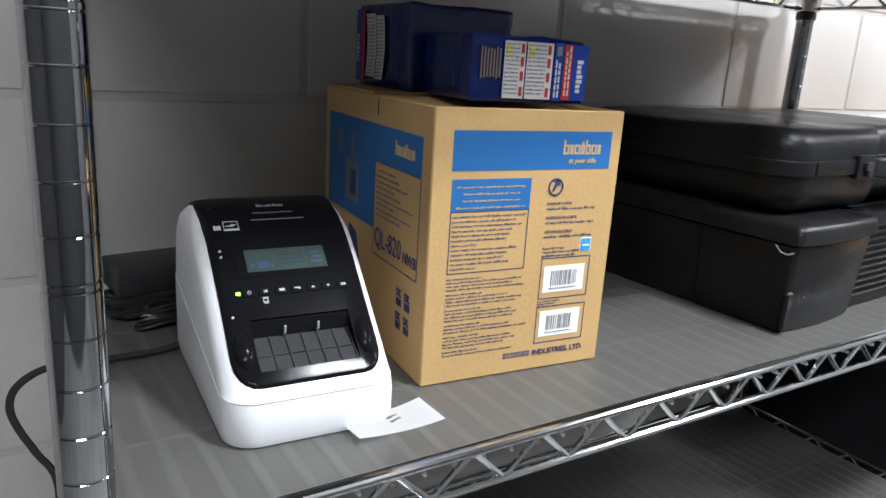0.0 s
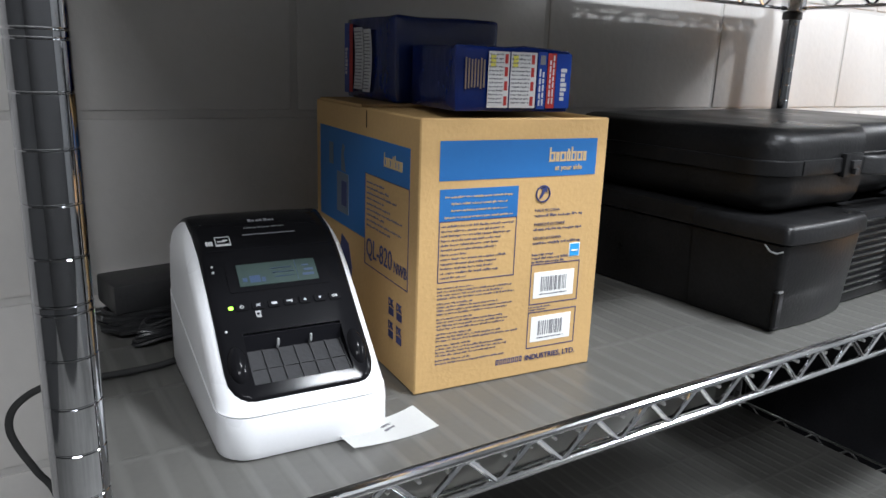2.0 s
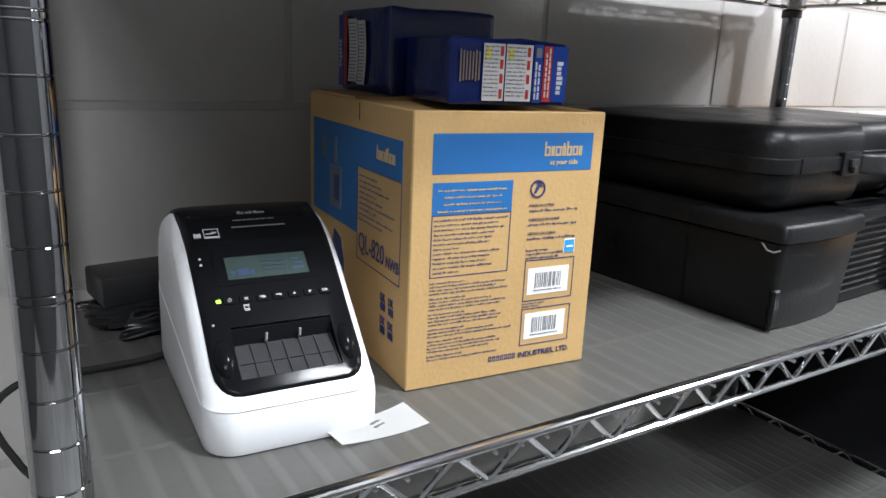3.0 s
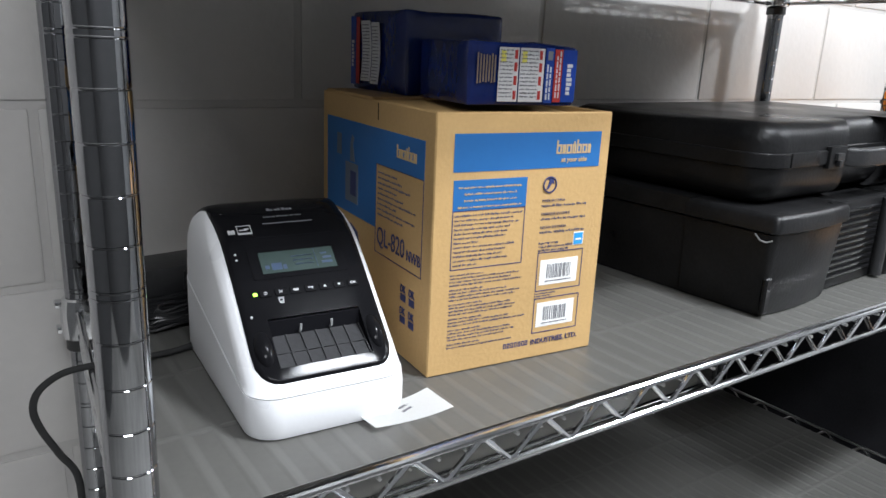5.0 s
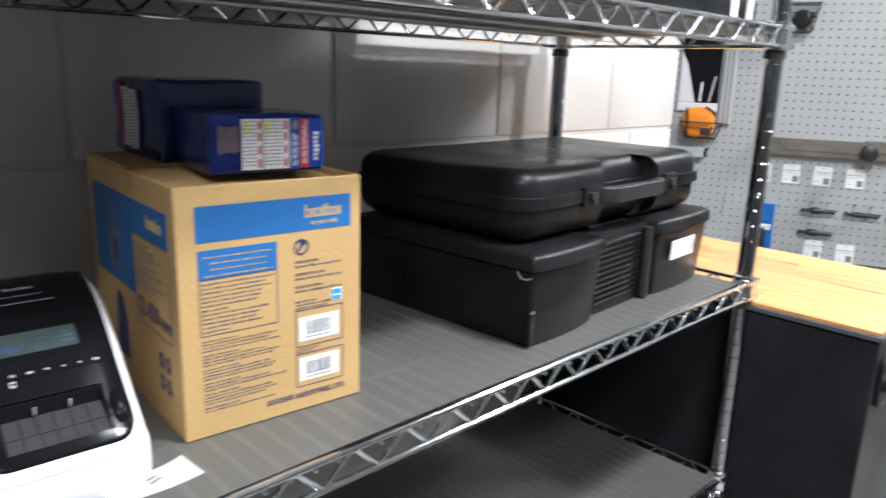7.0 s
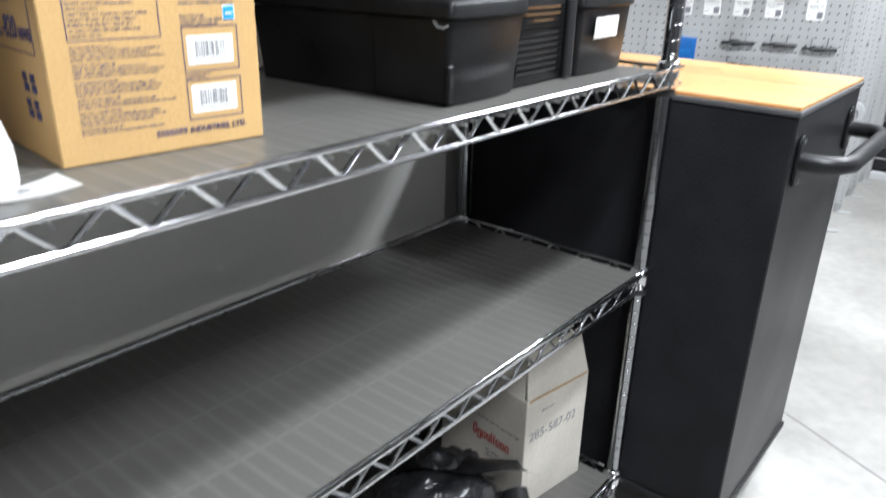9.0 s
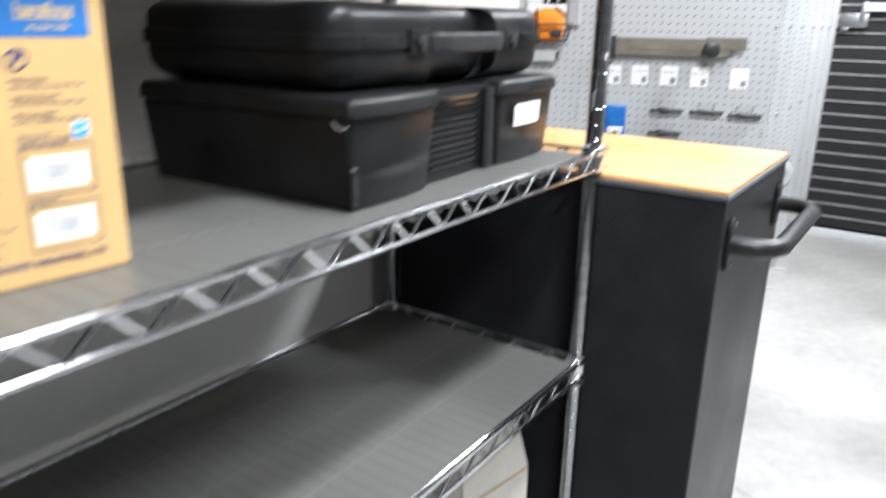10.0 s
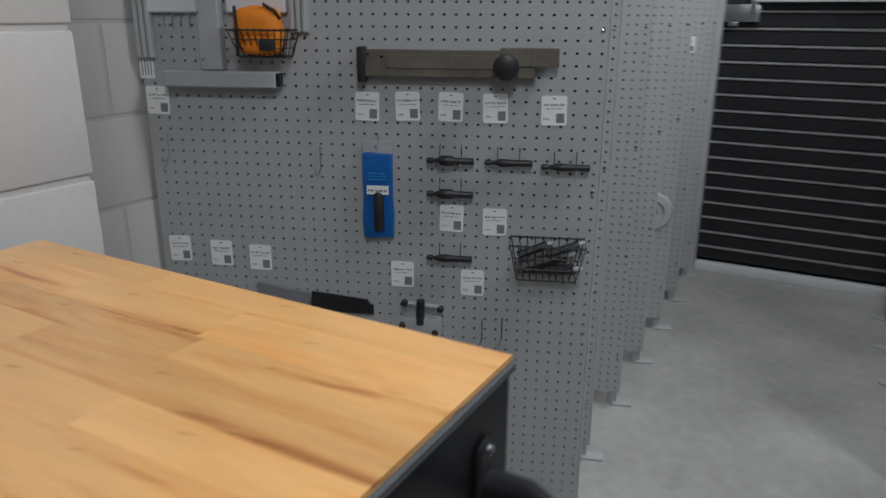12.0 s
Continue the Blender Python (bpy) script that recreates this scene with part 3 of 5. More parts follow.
    for k in range(9):
        words(fine2, 0.155, D - 0.03, H - 0.069 - 0.0052 * k, 0.0021, rng, fill=rng.uniform(0.6, 1) if k % 3 else 0.5)
    lettering(navy, "QL-820", 0.026, 0.155, H - 0.140, stretch=0.78)
    lettering(navy, "NWB", 0.015, 0.222, H - 0.140, stretch=0.8)
    flat(dim, 0.07, H - 0.112, 0.105, H - 0.07, -0.0008)
    merge(dim, prism([(0.083, H - 0.068), (0.096, H - 0.068), (0.090, H - 0.050), (0.094, H - 0.043), (0.088, H - 0.040), (0.084, H - 0.048)], -0.0009, -0.0002, "y"))
    flat(dim, 0.045, H - 0.065, 0.058, H - 0.042, -0.0008)
    flat(navy, 0.085, H - 0.104, 0.1, H - 0.078, -0.0011)
    merge(navy, prism([(0.075, 0.03), (0.112, 0.03), (0.114, 0.075), (0.104, 0.098), (0.084, 0.104), (0.078, 0.085)], -0.0005, 0.0, "y"))
    for i in range(2):
        for j in range(2):
            x, z = D - 0.058 + 0.018 * i, H - 0.182 - 0.022 * j
            lettering(navy, "DK", 0.010, x, z + 0.009, stretch=0.8, bold=0.0003)
            flat(navy, x, z, x + 0.011, z + 0.007)
    for b, mt in ((blue, M_BLUE), (navy, M_NAVY), (tan, M_TAN), (fine2, M_FINE), (dim, M_DIM)):
        tagged(part("printing", b, mt, c, "", side, smooth=0), kind="stuff")
    slot = box((0, -0.0004, H - 0.018), (0.0014, 0.0, H - 0.002))
    part("slit", slot, M_INK, c, "", side @ pose(0.152, 0, 0), smooth=0)


carton()


def loft(rings, bm=None):
    """Closed rings of points joined one to the next, with the ends filled."""
    out = bmesh.new() if bm is None else bm
    rows = [[out.verts.new(p) for p in ring] for ring in rings]
    n = len(rows[0])
    for a, b in zip(rows, rows[1:]):
        for i in range(n):
            out.faces.new((a[i], a[(i + 1) % n], b[(i + 1) % n], b[i]))
    out.faces.new(rows[0][::-1]), out.faces.new(rows[-1])
    bmesh.ops.recalc_face_normals(out, faces=list(out.faces))
    return out


# ---- label printer ----
def printer():
    W, D = 0.133, 0.228
    p = thing("label_printer", pose(0.1035, 0.056, TOP, 0, 0, -3.5), "white and black desktop label printer with a lit display", "printer")
    # side outline (y back, z up): low front, sloped control panel, round top, upright back
    rise = [(0.001, 0.0), (0.0008, 0.026), (0.005, 0.036), (0.013, 0.0445), (0.040, 0.0705), (0.075, 0.1045), (0.100, 0.1265), (0.118, 0.1385), (0.136, 0.1455), (0.160, 0.1478)]
    fall = [(D, 0.0), (D, 0.05), (0.227, 0.085), (0.220, 0.113), (0.205, 0.132), (0.185, 0.1435), (0.160, 0.1478)]

    def along(line, z):
        for (y0, z0), (y1, z1) in zip(line, line[1:]):
            if z <= z1:
                return y0 + (y1 - y0) * (z - z0) / (z1 - z0)
        return line[-1][0]

    def half(z):
        k = min(1.0, max(0.0, (z - 0.118) / 0.0298))
        return W / 2 - 0.012 * (1 - math.sqrt(1 - k * k))

    def ring(z, inset=0.0):
        f, b, w = along(rise, z) + inset, along(fall, z) - inset, half(z) - inset
        r = min(0.024, (b - f) / 2.02)
        return rounded(2 * w, b - f, r, 6, 0, (f + b) / 2) if b - f > 0.002 else rounded(2 * w - 0.02, 0.002, 0.0009, 6, 0, f)

    def seam(y):
        return 0.0335 + 0.2 * max(0.0, y - 0.02)
    base = [[(x * 0.985, 0.114 + (y - 0.114) * 0.985, 0.001) for x, y in ring(0.0)], [(x, y, 0.006) for x, y in ring(0.0)]]
    base += [[(x, y, 0.006 + (seam(y) - 0.006) * k) for x, y in ring(0.006 + 0.027 * k)] for k in (0.35, 0.7, 1.0)]
    part("base", loft(base), M_WHITE, p, "white plastic base", smooth=50)
    rings = [[(x, y, max(z, seam(y) + 0.0009)) for x, y in ring(z, 0.0006)] for z in (0.030, 0.036, 0.040, 0.0445, 0.055, 0.0705, 0.085, 0.1045, 0.1155, 0.1265, 0.133, 0.1385, 0.1425, 0.1455, 0.147, 0.1477)]
    bm = loft(rings)
    hidden = [f for f in bm.faces if abs(f.calc_center_median().x) < 0.030 and 0.015 < f.calc_center_median().y < 0.15 and f.normal.y < 0.2 and f.calc_center_median().z > 0.0465]
    bmesh.ops.delete(bm, geom=hidden, context="FACES")
    part("housing", bm, M_WHITE, p, "white plastic housing", smooth=60)

    def shell(x, y):
        """Height of the housing over a place of its plan."""
        lo, hi = 0.03, 0.1478
        for _ in range(26):
            z = (lo + hi) / 2
            w = half(z)
            f, b = along(rise, z), along(fall, z)
            r = min(0.024, (b - f) / 2.02)
            e = max(0.0, abs(x) - (w - r))
            inside = e < r and f + r - math.sqrt(max(0.0, r * r - e * e)) <= y <= b - r + math.sqrt(max(0.0, r * r - e * e))
            lo, hi = (z, hi) if inside else (lo, z)
        return lo

    def slope(y):
        return shell(0, y)
    # black panel over the slope and the top, with an opening for the labels
    bm = bmesh.new()
    ys = [0.0110, 0.0120, 0.0145, 0.0185, 0.025, 0.033, 0.040, 0.0485, 0.06, 0.075, 0.09, 0.1, 0.109, 0.118, 0.127, 0.136, 0.148, 0.16, 0.172, 0.185, 0.195, 0.204]
    hole = 0.0385
    prev = None
    for y in ys:
        wide = 0.0570
        c = (y - 0.0110) / 0.020
        if c < 1:
            wide -= 0.017 * (1 - math.sqrt(1 - (1 - c) ** 2))
        wide += 0.0025 * max(0, (y - 0.06) / 0.14)
        xs = [-wide, -wide * 0.975, -wide * 0.9, -hole, -0.02, 0, 0.02, hole, wide * 0.9, wide * 0.975, wide]
        xs[3], xs[7] = max(-hole, -wide * 0.85), min(hole, wide * 0.85)
        row = [bm.verts.new((x, y, shell(x, y) + (0.0014 if 0 < k < 10 else 0.0002))) for k, x in enumerate(xs)]
        low = [bm.verts.new((x, y, shell(x, y) - 0.003)) for x in (xs[0], xs[-1])]
        if prev:
            pr, pl, py = prev
            for a in range(10):
                if 3 <= a <= 6 and 0.018 < py and y < 0.049:
                    continue
                bm.faces.new((pr[a], pr[a + 1], row[a + 1], row[a]))
            bm.faces.new((pl[0], pr[0], row[0], low[0])), bm.faces.new((pr[-1], pl[1], low[1], row[-1]))
        else:
            bm.faces.new((low[0], *row, low[1])[::-1])
        prev = (row, low, y)
    part("front_panel", bm, M_GLOSS, p, "glossy black control panel", smooth=60)

    def on_slope(y, lift=0.0024):
        z0, z1 = slope(y - 0.004), slope(y + 0.004)
        return pose(0, y, slope(y) + lift, math.degrees(math.atan2(z1 - z0, 0.008)), 0, 0)
    # label opening: a ribbed tray that sinks away under the panel; local x across, y up the tray
    f = pose(0, 0.0186, slope(0.0186) - 0.0006, 30, 0, 0)
    part("slot", box((-0.040, 0.0470, 0.05), (0.040, 0.0505, slope(0.0485) - 0.0005)), M_INK, p, "dark label slot", smooth=0)
    for s in (-1, 1):
        part("slot_side", prism([(0.0175, 0.040), (0.0505, 0.050), (0.0505, slope(0.0485) + 0.0006), (0.0175, slope(0.0175) + 0.0006)], s * 0.0386, s * 0.0405, "x"), M_INK, p, smooth=0)
    tray = part("label_tray", box((-0.0384, 0.0, -0.002), (0.0384, 0.0335, 0.0), 0.0003, 1), M_TRAY, p, "matt black ribbed tray", f, smooth=0)
    for k in range(7):
        x = -0.0372 + 0.0124 * k
        part("rib", box((x - 0.0006, 0.0, 0.0), (x + 0.0006, 0.0325, 0.0013)), M_TRAY, tray, smooth=0)
    part("rib", box((-0.0372, 0.0146, 0.0), (0.0372, 0.0156, 0.0009)), M_TRAY, tray, smooth=0)
    for x in (-0.013, 0.013):
        part("guide_pin", tube([(x, 0.0475, 0.0665), (x, 0.0445, 0.0690), (x, 0.0440, 0.0745)], 0.0010, 6), M_GREYMET, p)
    for s in (-1, 1):
        lump = bmesh.new()
        bmesh.ops.create_uvsphere(lump, u_segments=16, v_segments=10, radius=1)
        lump.transform(Matrix.Diagonal((0.0078, 0.0165, 0.0060, 1)))
        part("cheek", lump, M_GLOSS, p, "rounded glossy cheek beside the tray", on_slope(0.0325, -0.0006) @ pose(s * 0.0462, 0, -0.0012), 80)
    # keys
    f = on_slope(0.0645, 0.0014)
    rng = random.Random(5)
    for k in range(7):
        x = -0.035 + 0.0125 * k
        b = part("key", merge(bmesh.new(), prism(rounded(0.0098, 0.0068, 0.0016, 3), 0, 0.0010, "z", 0.0003, 1)), M_GLOSS, p, "", f @ pose(x, 0, 0))
        g = bmesh.new()
        if k in (4, 5):
            s = 1 if k == 4 else -1
            merge(g, prism([(-0.0013, -0.0008 * s), (0.0013, -0.0008 * s), (0, 0.0012 * s)], 0.0010, 0.0012, "z"))
        elif k == 0:
            merge(g, tube([(0.0013 * math.cos(radians(60 - 30 * q)), 0.0013 * math.sin(radians(60 - 30 * q)), 0.0011) for q in range(11)], 0.00022, 4))
            box((-0.0002, 0.0002, 0.0010), (0.0002, 0.0017, 0.0012), bm=g)
        elif k == 1:
            for a in (35, -35):
                merge(g, box((-0.0019, -0.00025, 0.0010), (0.0019, 0.00025, 0.0012)), pose(0, 0, 0, 0, 0, a))
        elif k == 6:
            merge(g, frame_lines(bmesh.new(), -0.0021, -0.0010, -0.0003, 0.0010, 0.0004), pose(0, 0, 0.0008, -90, 0, 0))
            box((0.0003, -0.0010, 0.0010), (0.0008, 0.0010, 0.0012), bm=g), box((0.0010, 0.0001, 0.0010), (0.0021, 0.0008, 0.0012), bm=g), box((0.0010, -0.0010, 0.0010), (0.0021, -0.0003, 0.0012), bm=g)
        else:
            box((-0.0022, 0.0001, 0.0010), (0.0022, 0.0009, 0.0012), bm=g), box((-0.0014 if k == 2 else 0.0012, -0.0009, 0.0010), (0.0022, -0.0001, 0.0012), bm=g)
        part("mark", g, M_PALEINK, b, smooth=0)
    part("indicator", box((-0.0450, -0.0014, 0), (-0.0415, 0.0014, 0.0010), 0.0005, 2), M_LED, p, "lit green indicator", f)
    g = bmesh.new()
    merge(g, frame_lines(bmesh.new(), -0.0255, -0.0086, -0.0217, -0.0054, 0.0005), pose(0, 0, 0.0, -90, 0, 0))
    box((-0.0250, -0.0098, -0.0002), (-0.0214, -0.0091, 0.0002), bm=g), box((-0.0257, -0.0050, -0.0002), (-0.0210, -0.0046, 0.0002), bm=g)
    part("printing", g, M_PALEINK, p, "", f, smooth=0)
    # display
    f = on_slope(0.0850, 0.0013)
    rim = prism(rounded(0.082, 0.0300, 0.002, 3), 0, 0.0005, "z")
    part("display_frame", rim, M_GLOSS, p, "", f)
    scr = part("display", box((-0.0325, -0.0106, 0.0005), (0.0315, 0.0098, 0.0010)), M_LCD, p, "grey-green liquid crystal display", f, smooth=0)
    lcd = bmesh.new()
    for k in range(3):
        b = words(bmesh.new(), -0.006 + 0.001 * k, 0.012, 0, 0.0012, rng)
        merge(lcd, b, pose(0, 0.003 - 0.004 * k, 0.0011, -90, 0, 0))
    box((0.0145, -0.009, 0.001), (0.0149, 0.009, 0.0012), bm=lcd)
    box((0.019, -0.006, 0.001), (0.0285, -0.0038, 0.0012), bm=lcd), box((0.021, -0.0015, 0.001), (0.0285, 0.0005, 0.0012), bm=lcd), box((0.020, 0.003, 0.001), (0.0255, 0.0045, 0.0012), bm=lcd)
    box((-0.024, -0.0078, 0.001), (-0.0155, -0.0015, 0.0012), bm=lcd), box((-0.0145, -0.0078, 0.001), (-0.0115, -0.0035, 0.0012), bm=lcd), box((-0.0295, -0.0065, 0.001), (-0.026, -0.0030, 0.0012), bm=lcd)
    part("printing", lcd, M_LCDINK, scr, smooth=0)
    # top lettering and badge
    f = on_slope(0.134, 0.0018)
    g = bmesh.new()
    for k, (h, w) in enumerate(((0.006, 0.0029), (0.004, 0.002), (0.004, 0.003), (0.0055, 0.002), (0.006, 0.0029), (0.004, 0.0029), (0.004, 0.002))):
        box((-0.011 + 0.0034 * k, 0, 0), (-0.011 + 0.0034 * k + w, h * 0.7, 0.0002), bm=g)
    part("printing", g, M_GREYINK, p, "pale maker's mark", f, smooth=0)
    g = bmesh.new()
    words(g, -0.017, 0.017, 0, 0.0016, random.Random(2))
    merged = bmesh.new()
    merge(merged, g, pose(0, 0, 0, -90, 0, 0))
    part("printing", merged, M_GREYINK, p, "", on_slope(0.125, 0.0018), smooth=0)
    g = bmesh.new()
    f = on_slope(0.113, 0.0015)
    for x0, y0, x1, y1 in ((-0.043, -0.0050, -0.0424, 0.0050), (-0.0316, -0.0050, -0.031, 0.0050), (-0.043, 0.0044, -0.031, 0.0050), (-0.043, -0.0050, -0.031, -0.0030),
                           (-0.0412, -0.0006, -0.0348, 0.0004), (-0.0370, 0.0004, -0.0330, 0.0016)):
        box((x0, y0, 0), (x1, y1, 0.0002), bm=g)
    part("badge", g, M_PALEINK, p, "outlined white energy badge", f, smooth=0)
    g = bmesh.new()
    for x0, y0, x1, y1 in ((-0.0505, -0.0034, -0.0490, 0.0008), (-0.0485, -0.0034, -0.0470, 0.0004), (-0.0466, -0.0034, -0.0452, 0.0008)):
        box((x0, y0, -0.0010), (x1, y1, 0.0001), bm=g)
    part("badge", g, M_PALEINK, p, "", f, smooth=0)
    part("groove", box((-0.020, 0, 0), (0.024, 0.0010, 0.0004)), M_GREYINK, p, "", on_slope(0.117, 0.0014), smooth=0)
    # gap between the lid and the control panel
    part("groove", box((-0.050, 0, 0), (0.050, 0.0006, 0.0003)), M_INK, p, "", on_slope(0.1045, 0.0013), smooth=0)
    for y in (0.052, 0.090, 0.094):
        part("stud", lathe([(0.0011, 0), (0.0010, 0.0006), (0.0004, 0.0010)], 10), M_PALEINK, p, "", pose(-0.0500, y, shell(-0.0500, y) + 0.0012, 35, -25, 0))


printer()


def curled_label():
    """A printed label lying in front of the printer, with a lifted far corner."""
    bm = bmesh.new()
    n = 10
    rows = []
    for i in range(n + 1):
        u = i / n
        row = []
        for j in range(5):
            v = j / 4
            z = 0.0012 + 0.006 * max(0, u - 0.55) ** 2 * 4 * (0.4 + 0.6 * v) + 0.004 * (1 - u) ** 3
            row.append(bm.verts.new((u * 0.075, (v - 0.5) * 0.036 - 0.006 * u, z)))
        rows.append(row)
    for a, b in zip(rows, rows[1:]):
        for j in range(4):
            bm.faces.new((a[j], b[j], b[j + 1], a[j + 1]))
    bmesh.ops.solidify(bm, geom=list(bm.faces), thickness=0.0003)
    o = tagged(part("paper_label", bm, M_PAPER, None, "", pose(0.124, 0.053, TOP, 0, 0, 6), 60), "white printed paper label curling at one corner", "label")
    rng = random.Random(7)
    g = bmesh.new()
    for k in range(2):
        b = words(bmesh.new(), 0, 0.011, 0, 0.0028, rng)
        merge(g, b, pose(0.036, 0.0 - 0.006 * k, 0.0022, -90, 0, 12))
    part("printing", g, M_GREYINK, o, smooth=0)


curled_label()


# ---- adapter and cables ----
adapter = thing("power_adapter", pose(0.012, 0.372, TOP, 0, 0, 8), "black power adapter with a coiled cable", "power adapter")
part("body", box((-0.004, -0.03, 0.028), (0.11, 0.03, 0.058), 0.004), M_BLACK, adapter)
for k in range(8):
    part("fin", box((0.052 + 0.007 * k, -0.0325, 0.032), (0.055 + 0.007 * k, -0.029, 0.052), 0.0006, 1), M_BLACK, adapter)
coil = []
for k in range(90):
    a = k * 0.42
    coil.append((0.045 + 0.055 * math.cos(a) + 0.004 * math.sin(k), -0.008 + 0.022 * math.sin(a) + 0.003 * math.cos(1.7 * k), 0.005 + 0.022 * k / 90))
part("cable", tube(coil, 0.0032, 6), M_CORD, adapter, "coiled black cable")
loops = []
for k in range(170):
    a, turn = k * 2 * math.pi / 24, k / 24
    loops.append((0.052 + (0.050 - 0.002 * turn) * math.cos(a), -0.052 + 0.011 * math.sin(a) - 0.002 * math.cos(2 * a), 0.004 + 0.0030 * turn + 0.002 * math.sin(3 * a + turn)))
part("cable", tube(loops, 0.0019, 6), M_CORD, adapter, "bundled black cable")
part("cable_tie", lathe([(0.013, -0.002), (0.0145, -0.002), (0.0145, 0.002), (0.013, 0.002)], 14), M_RUBBER, adapter, "", pose(0.052, -0.052, 0.013, 0, 90, 0))
cable = [(0.055, 0.262, TOP + 0.005), (0.03, 0.256, TOP + 0.004), (-0.012, 0.25, TOP + 0.006), (-0.045, 0.248, TOP + 0.008), (-0.066, 0.25, TOP + 0.004),
         (-0.083, 0.25, TOP - 0.008), (-0.088, 0.25, TOP - 0.025), (-0.083, 0.25, TOP - 0.045), (-0.072, 0.25, TOP - 0.07), (-0.058, 0.25, TOP - 0.105),
         (-0.062, 0.262, TOP - 0.2), (-0.07, 0.3, TOP - 0.4), (-0.075, 0.36, TOP - 0.7), (-0.08, 0.4, 0.15), (-0.085, 0.42, 0.004), (-0.2, 0.44, 0.004), (-0.6, 0.45, 0.004)]
cable = [Vector(c) for c in cable]
smooth_cable = []
for k in range(len(cable) - 1):
    p0, p1, p2, p3 = cable[max(k - 1, 0)], cable[k], cable[k + 1], cable[min(k + 2, len(cable) - 1)]
    for q in range(5):
        u = q / 5
        smooth_cable.append(0.5 * (2 * p1 + (p2 - p0) * u + (2 * p0 - 5 * p1 + 4 * p2 - p3) * u * u + (3 * p1 - p0 - 3 * p2 + p3) * u ** 3))
cable = smooth_cable
tagged(part("power_cable", tube(cable, 0.0032, 8), M_RUBBER, None, "", None, 60), "black power cable hanging off the shelf edge", "cable")


# ---- wrapped label packs on the carton ----
def wrapped_pack(m, W, D, H, label, big):
    p = thing("wrapped_pack", m, label, "package")
    body = box((0, 0, 0), (W, D, H), 0.004, 2)
    bmesh.ops.subdivide_edges(body, edges=list(body.edges), cuts=4, use_grid_fill=True)
    part("wrapper", wobble(body, 0.0022, 28, 0.001), M_WRAP, p, "creased blue film", smooth=50)
    rng = random.Random(11 if big else 12)
    white, red, blue, yel, grey, bars = (bmesh.new() for _ in range(6))
    y = -0.0032
    if not big:
        flat(white, 0.030, 0.004, 0.0505, H - 0.004, y), flat(white, 0.052, 0.004, 0.078, H - 0.004, y)
        for x0, x1 in ((0.031, 0.0445), (0.053, 0.071)):
            for k in range(13):
                words(grey, x0, x1, 0.008 + k * 0.0034, 0.0015, rng, y - 0.0004)
            flat(yel, x0 + 0.001, H - 0.017, x0 + 0.006, H - 0.007, y - 0.0003)
        for x0 in (0.046, 0.0725):
            for z in (0.006, 0.019, 0.031, 0.042):
                flat(red, x0, z, x0 + 0.003, z + 0.008, y - 0.0004)
        for k in range(7):
            for z in (0.0,):
                h = rng.uniform(0.025, 0.033)
                flat(bars, 0.008 + k * 0.0029, 0.036 - h / 2, 0.0094 + k * 0.0029, 0.036 + h / 2 - 0.006, y - 0.0003)
        flat(blue, 0.0795, 0.003, 0.0885, H - 0.003, y)
        flat(red, 0.0895, 0.004, 0.098, H - 0.004, y), flat(blue, 0.0985, 0.004, W - 0.002, H - 0.004, y)
        flat(grey, 0.0815, H - 0.014, 0.0868, H - 0.006, y - 0.0003)
        for x in (0.0812, 0.0845):
            z = 0.006
            while z < 0.037:
                h = rng.uniform(0.003, 0.007)
                flat(white, x, z, x + 0.0016, z + h, y - 0.0004)
                z += h + 0.0012
        for x in (0.0915, 0.0948):
            z = 0.008
            while z < H - 0.01:
                h = rng.uniform(0.003, 0.007)
                flat(white, x, z, x + 0.0014, z + h, y - 0.0004)
                z += h + 0.0012
        for k in range(7):
            flat(white, 0.1035, 0.036 - k * 0.0042, 0.1035 + (0.006 if k in (0, 3, 4) else 0.0043), 0.0392 - k * 0.0042, y - 0.0004)
        side = None
    else:
        # end face that looks towards -x
        def bow(z):
            return 0.007 * math.sin(math.pi * z / H)
        for x0, x1, lo, hi in ((0.026, 0.049, 0.010, H - 0.010), (0.051, 0.070, 0.008, H - 0.012)):
            zs = [lo + (hi - lo) * k / 8 for k in range(9)]
            merge(white, prism([(x0 + bow(z), z) for z in zs] + [(x1 + bow(z), z) for z in zs[::-1]], y, y + 0.0004, "y"))
            z = lo + 0.003
            while z < hi - 0.004:
                words(grey, x0 + 0.002 + bow(z), x1 - 0.004 + bow(z), z, 0.0012, rng, y - 0.0004)
                z += 0.0035
        flat(red, 0.017, 0.006, 0.0255, H - 0.006, y), flat(blue, 0.003, 0.005, 0.016, H - 0.005, y)
        for k in range(7):
            flat(white, 0.006, 0.05 - k * 0.0042, 0.006 + (0.006 if k in (0, 3, 4) else 0.0043), 0.0532 - k * 0.0042, y - 0.0004)
        side = pose(0, D, 0, 0, 0, -90)
    for b, mt in ((white, M_PANEL), (red, M_RED), (blue, M_DEEPBLUE), (yel, M_YEL), (grey, M_GREYINK), (bars, M_TAUPE)):
        if len(b.verts):
            tagged(part("printing", b, mt, p, "", side, smooth=0), kind="stuff")
        else:
            b.free()
    return p


CT = TOP + 0.2415
wrapped_pack(pose(0.268, 0.241, CT, 0, 0, -3), 0.118, 0.128, 0.084, "large dark blue shrink-wrapped pack with white panels", True)
wrapped_pack(pose(0.2655, 0.131, CT, 0, 0, -9), 0.116, 0.105, 0.056, "small blue shrink-wrapped pack with white and red panels", False)


